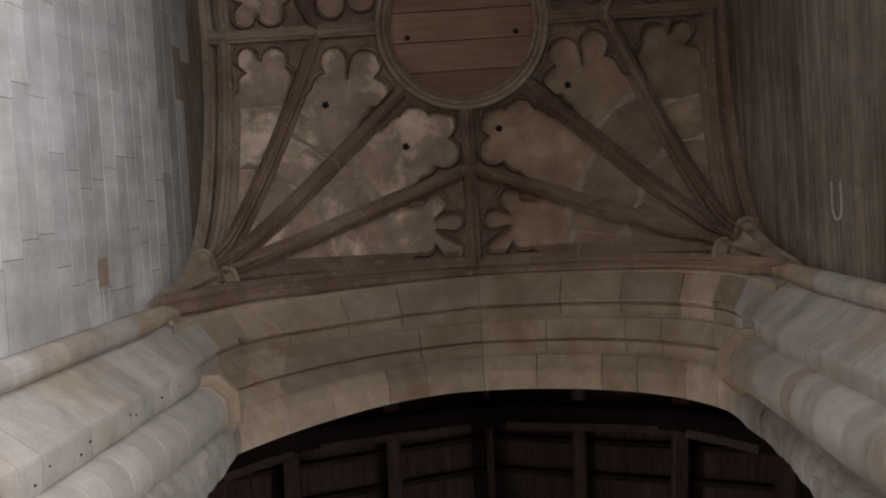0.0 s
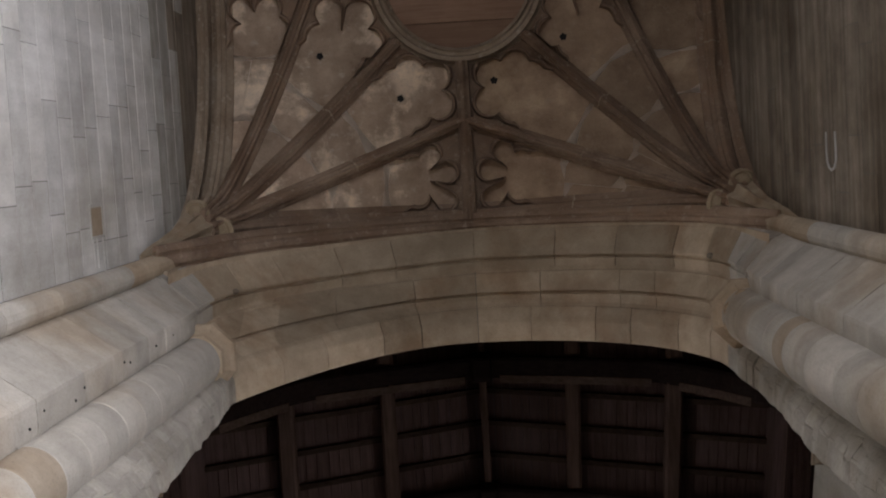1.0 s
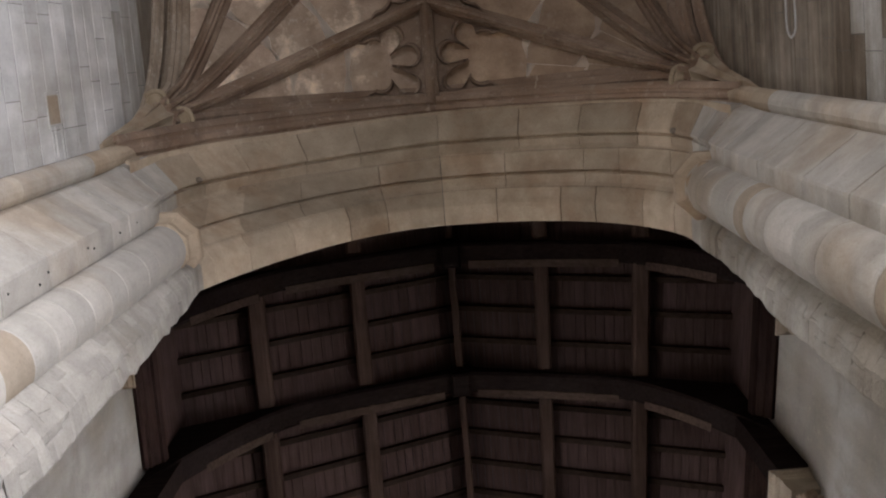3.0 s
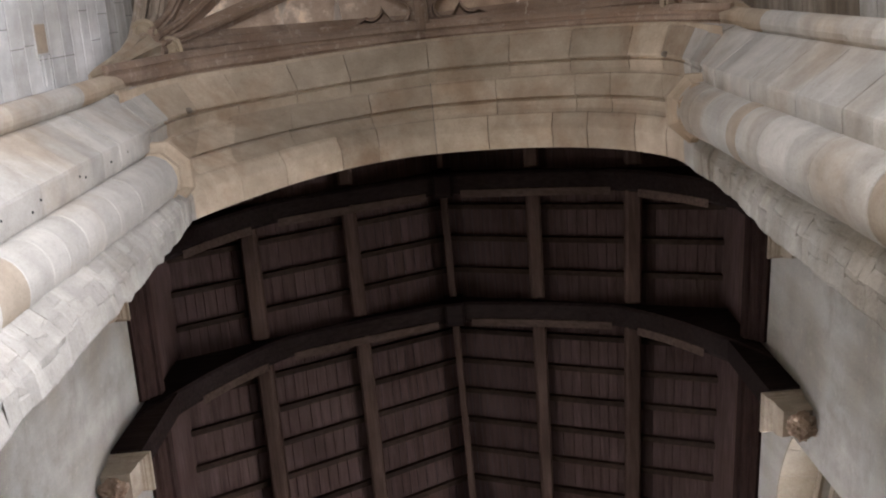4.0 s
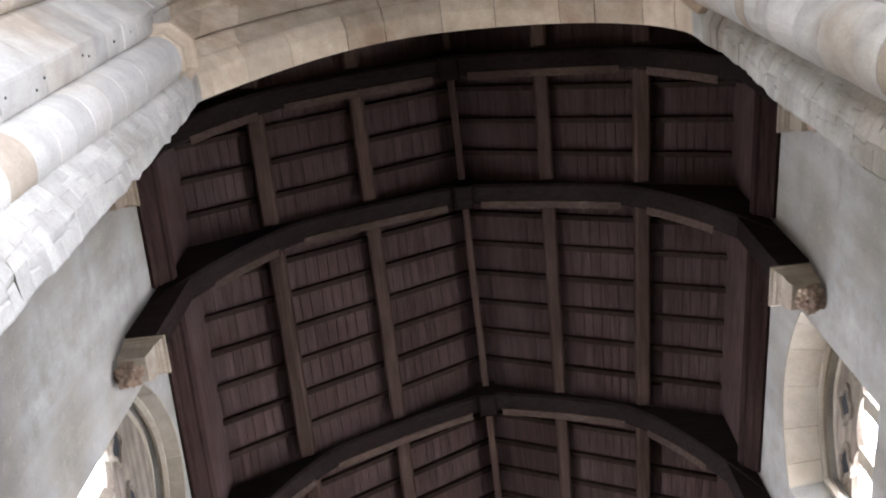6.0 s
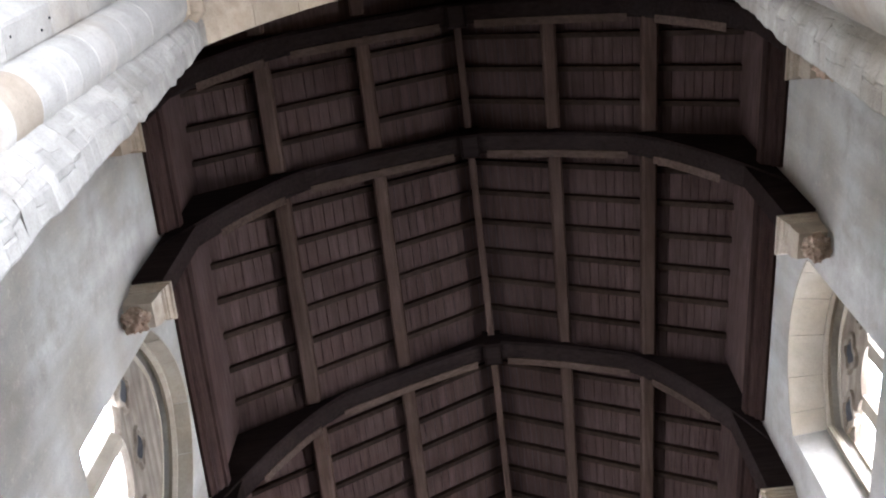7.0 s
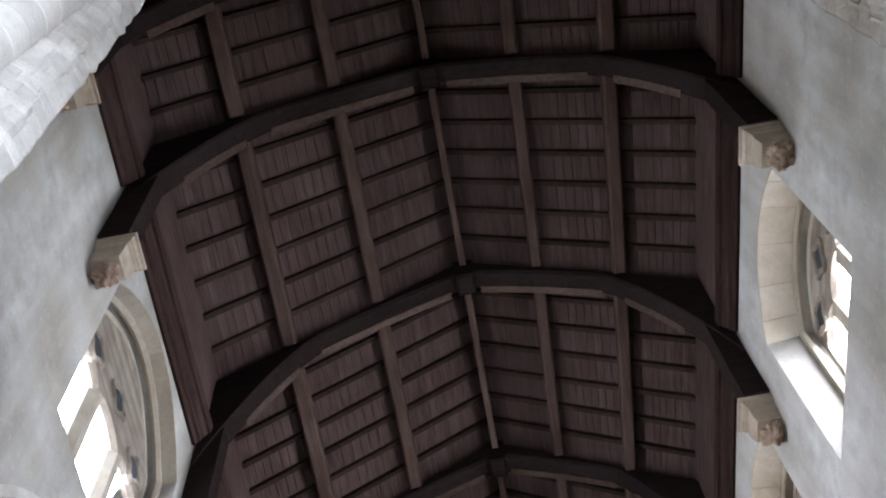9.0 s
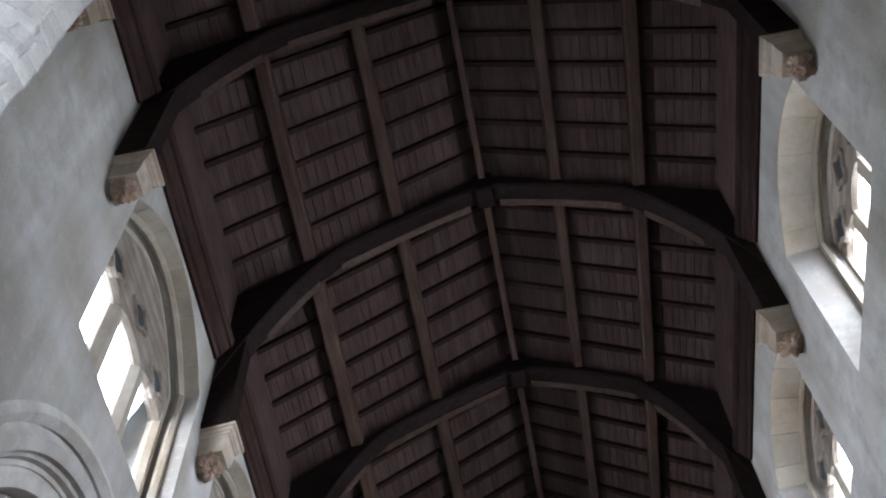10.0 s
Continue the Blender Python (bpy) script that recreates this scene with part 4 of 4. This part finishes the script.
def build_roof():
    root = empty("nave_roof", "dark oak nave roof of purlins, rafters and red-brown boards", "roof", "structure")
    # purlins and ridge between the trusses
    spans = list(zip((FAR - 0.02,) + BEAMS, BEAMS + (END,)))
    for a, b in spans:
        for x, w, d in ((-2.38, 0.2, 0.2), (-1.2, 0.18, 0.18), (1.12, 0.18, 0.18), (2.28, 0.2, 0.2)):
            z = roof_z(x) - 0.13
            bm = bmesh.new()
            c = 0.03
            n = 6
            loops = []
            for k in range(n + 1):
                y = a + 0.14 + (b - a - 0.28) * k / n
                loops.append([(x - w / 2, y, z), (x - w / 2, y, z - d + c), (x - w / 2 + c, y, z - d), (x + w / 2 - c, y, z - d), (x + w / 2, y, z - d + c), (x + w / 2, y, z)])
            rings(bm, loops)
            warp(part("purlin", bm, purlin_mat, root))
        bm = bmesh.new()
        box(bm, (-0.048, a + 0.14, 18.88), (0.048, b - 0.14, 19.27), 0.015)
        part("ridge_piece", bm, purlin_mat, root)
        n = max(2, round((b - a) / 0.47))
        for k in range(1, n):
            y = a + (b - a) * k / n
            for side in (-1, 1):
                # far darker than the boards: this colour carries the shadow gaps between panels
                bm = bmesh.new()
                loops = []
                for x in (0.04, 0.7, 1.4, 2.1, 2.8, 3.38):
                    z = roof_z(x) - 0.012
                    loops.append([(side * x, y - 0.038, z), (side * x, y - 0.034, z - 0.085), (side * x, y + 0.034, z - 0.085), (side * x, y + 0.038, z)])
                rings(bm, loops)
                warp(part("rafter", bm, rafter_shade_mat, root))
    # roof boards
    rng = random.Random(4)
    for side in (-1, 1):
        x = 0.0
        while x < 3.5:
            w = rng.uniform(0.09, 0.15)
            d = rng.uniform(0, 0.012)
            loops = []
            for k in range(31):
                y = FAR - 0.02 + (END - FAR + 0.02) * k / 30
                sag = d + 0.004 * math.sin(k * 1.7 + x * 40)
                loops.append([(side * (x + 0.003), y, roof_z(x) - sag), (side * (x + w - 0.003), y, roof_z(x + w) - sag), (side * (x + w - 0.003), y, roof_z(x + w) + 0.04), (side * (x + 0.003), y, roof_z(x) + 0.04)])
            bm = bmesh.new()
            rings(bm, loops)
            warp(part("board", bm, board_mat, root))
            x += w
    bm = bmesh.new()
    for side in (-1, 1):
        rings(bm, [[(0, y, 19.66), (side * 5.0, y, 16.66), (side * 5.0, y, 16.8), (0, y, 19.82)] for y in (FAR - 0.02, END + 0.6)])
    part("covering", bm, lead_mat, root)
    # moulded cornice and the boarding over it
    for side in (-1, 1):
        for a, b in spans:
            bm = bmesh.new()
            prof = [(NAVE, 15.42), (3.36, 15.40), (3.335, 15.46), (3.30, 15.47), (3.295, 15.53), (3.26, 15.56), (3.235, 15.62), (3.2, 15.62), (3.19, 15.78), (3.22, 15.82), (NAVE, 15.84)]
            rings(bm, [[(side * x, y, z) for x, z in prof] for y in [a + 0.13 + (b - a - 0.26) * k / 4 for k in range(5)]])
            warp(part("cornice", bm, cornice_mat, root))
            bm = bmesh.new()
            rings(bm, [[(side * 3.29, y, 15.8), (side * 3.31, y, 17.5), (side * 3.37, y, 17.5), (side * 3.37, y, 15.8)] for y in [a + 0.13 + (b - a - 0.26) * k / 4 for k in range(5)]])
            warp(part("ashlar_board", bm, board_mat, root))
    return root


def build_arcade():
    """Moulded arch of the north arcade."""
    root = empty("arcade_arch", "grey moulded stone arcade arch in the plastered nave wall", "arch", "structure")
    yc, spring = 6.15, 7.6
    for name, half, top, x, section in (
        ("hood_mould", 1.95, 10.42, -NAVE + 0.0, [(-0.09, -0.07), (0.0, -0.10), (0.09, -0.05), (0.09, 0.03), (0.02, 0.09), (-0.07, 0.07)]),
        ("outer_roll", 1.82, 10.14, -NAVE - 0.02, [(-0.1, -0.1), (0.0, -0.13), (0.1, -0.1), (0.1, 0.06), (0.0, 0.1), (-0.1, 0.06)]),
        ("fillet", 1.74, 10.02, -NAVE - 0.06, [(-0.04, -0.05), (0.04, -0.05), (0.05, 0.0), (0.04, 0.05), (-0.04, 0.05), (-0.05, 0.0)]),
        ("hollow", 1.67, 9.95, -NAVE - 0.12, [(-0.03, -0.06), (0.03, -0.06), (0.03, 0.06), (-0.03, 0.06)]),
        ("inner_roll", 1.6, 9.86, -NAVE - 0.16, [(-0.1, -0.1), (0.0, -0.13), (0.1, -0.1), (0.1, 0.06), (0.0, 0.1), (-0.1, 0.06)]),
        ("soffit_roll", 1.42, 9.62, -NAVE - 0.3, [(-0.1, -0.1), (0.0, -0.13), (0.1, -0.1), (0.1, 0.06), (0.0, 0.1), (-0.1, 0.06)])):
        curve = [(x, yc + half * s, head(s, spring, top)) for s in [math.sin(math.radians(-90 + 5 * k)) for k in range(37)]]
        curve = [(x, yc - half, 0.0)] + curve + [(x, yc + half, 0.0)]
        bm = bmesh.new()
        sweep(bm, curve, section, up=(1, 0, 0))
        part(name, bm, shaft_mat, root)
    return root


build_vault()
build_hatch()
build_arch()
for side in (-1, 1):
    build_shaft(side)
build_roof()
for y in BEAMS:
    build_truss(y + 0.06)
    for side in (-1, 1):
        build_corbel(side, y + 0.16, "moulded ochre stone corbel with carved ornament under a truss")
build_arcade()
for y in WINDOWS:
    for side in (-1, 1):
        build_window(side, y + (NORTH_SHIFT if side < 0 else 0.06), 0.0 if side < 0 else 0.15)
build_nave_wall("wall_north", -1, "stained white lime-plastered north nave wall")
build_nave_wall("wall_south", 1, "stained white lime-plastered south nave wall")
bm = bmesh.new()
box(bm, (-5, END, -0.1), (5, END + 0.6, 19.5))
tagged(link("wall_east", bm, plaster_mat), "plain plastered end wall of the nave", "wall", kind="structure")
bm = bmesh.new()
box(bm, (-8, 1.5, -0.1), (-7.5, END + 0.6, 8.5))
box(bm, (-8, 1.5, 8.5), (-NAVE - 0.62, END + 0.6, 8.9))
tagged(link("wall_aisle", bm, plaster_mat), "plastered wall and ceiling of the dim north aisle", "wall", kind="structure")
# rear wall of the tower, with its tall window
bm = bmesh.new()
for lo, hi in (((-WALL - 0.9, -0.1), (-1.6, 17.2)), ((0.8, -0.1), (WALL + 0.9, 17.2)), ((-1.6, -0.1), (0.8, 3.5)), ((-1.6, 8.5), (0.8, 17.2))):
    box(bm, (lo[0], BACK - 0.6, lo[1]), (hi[0], BACK - 0.002, hi[1]))
tagged(link("wall_west", bm, mortar_mat), "pale stone rear wall of the tower with a tall window", "wall", kind="structure")
bm = bmesh.new()
box(bm, (-WALL - 0.9, BACK - 0.6, 16.6), (WALL + 0.9, FACE + 0.1, 17.0))
tagged(link("floor_belfry", bm, beam_mat), "dark timber belfry floor over the vault", "floor", kind="structure")
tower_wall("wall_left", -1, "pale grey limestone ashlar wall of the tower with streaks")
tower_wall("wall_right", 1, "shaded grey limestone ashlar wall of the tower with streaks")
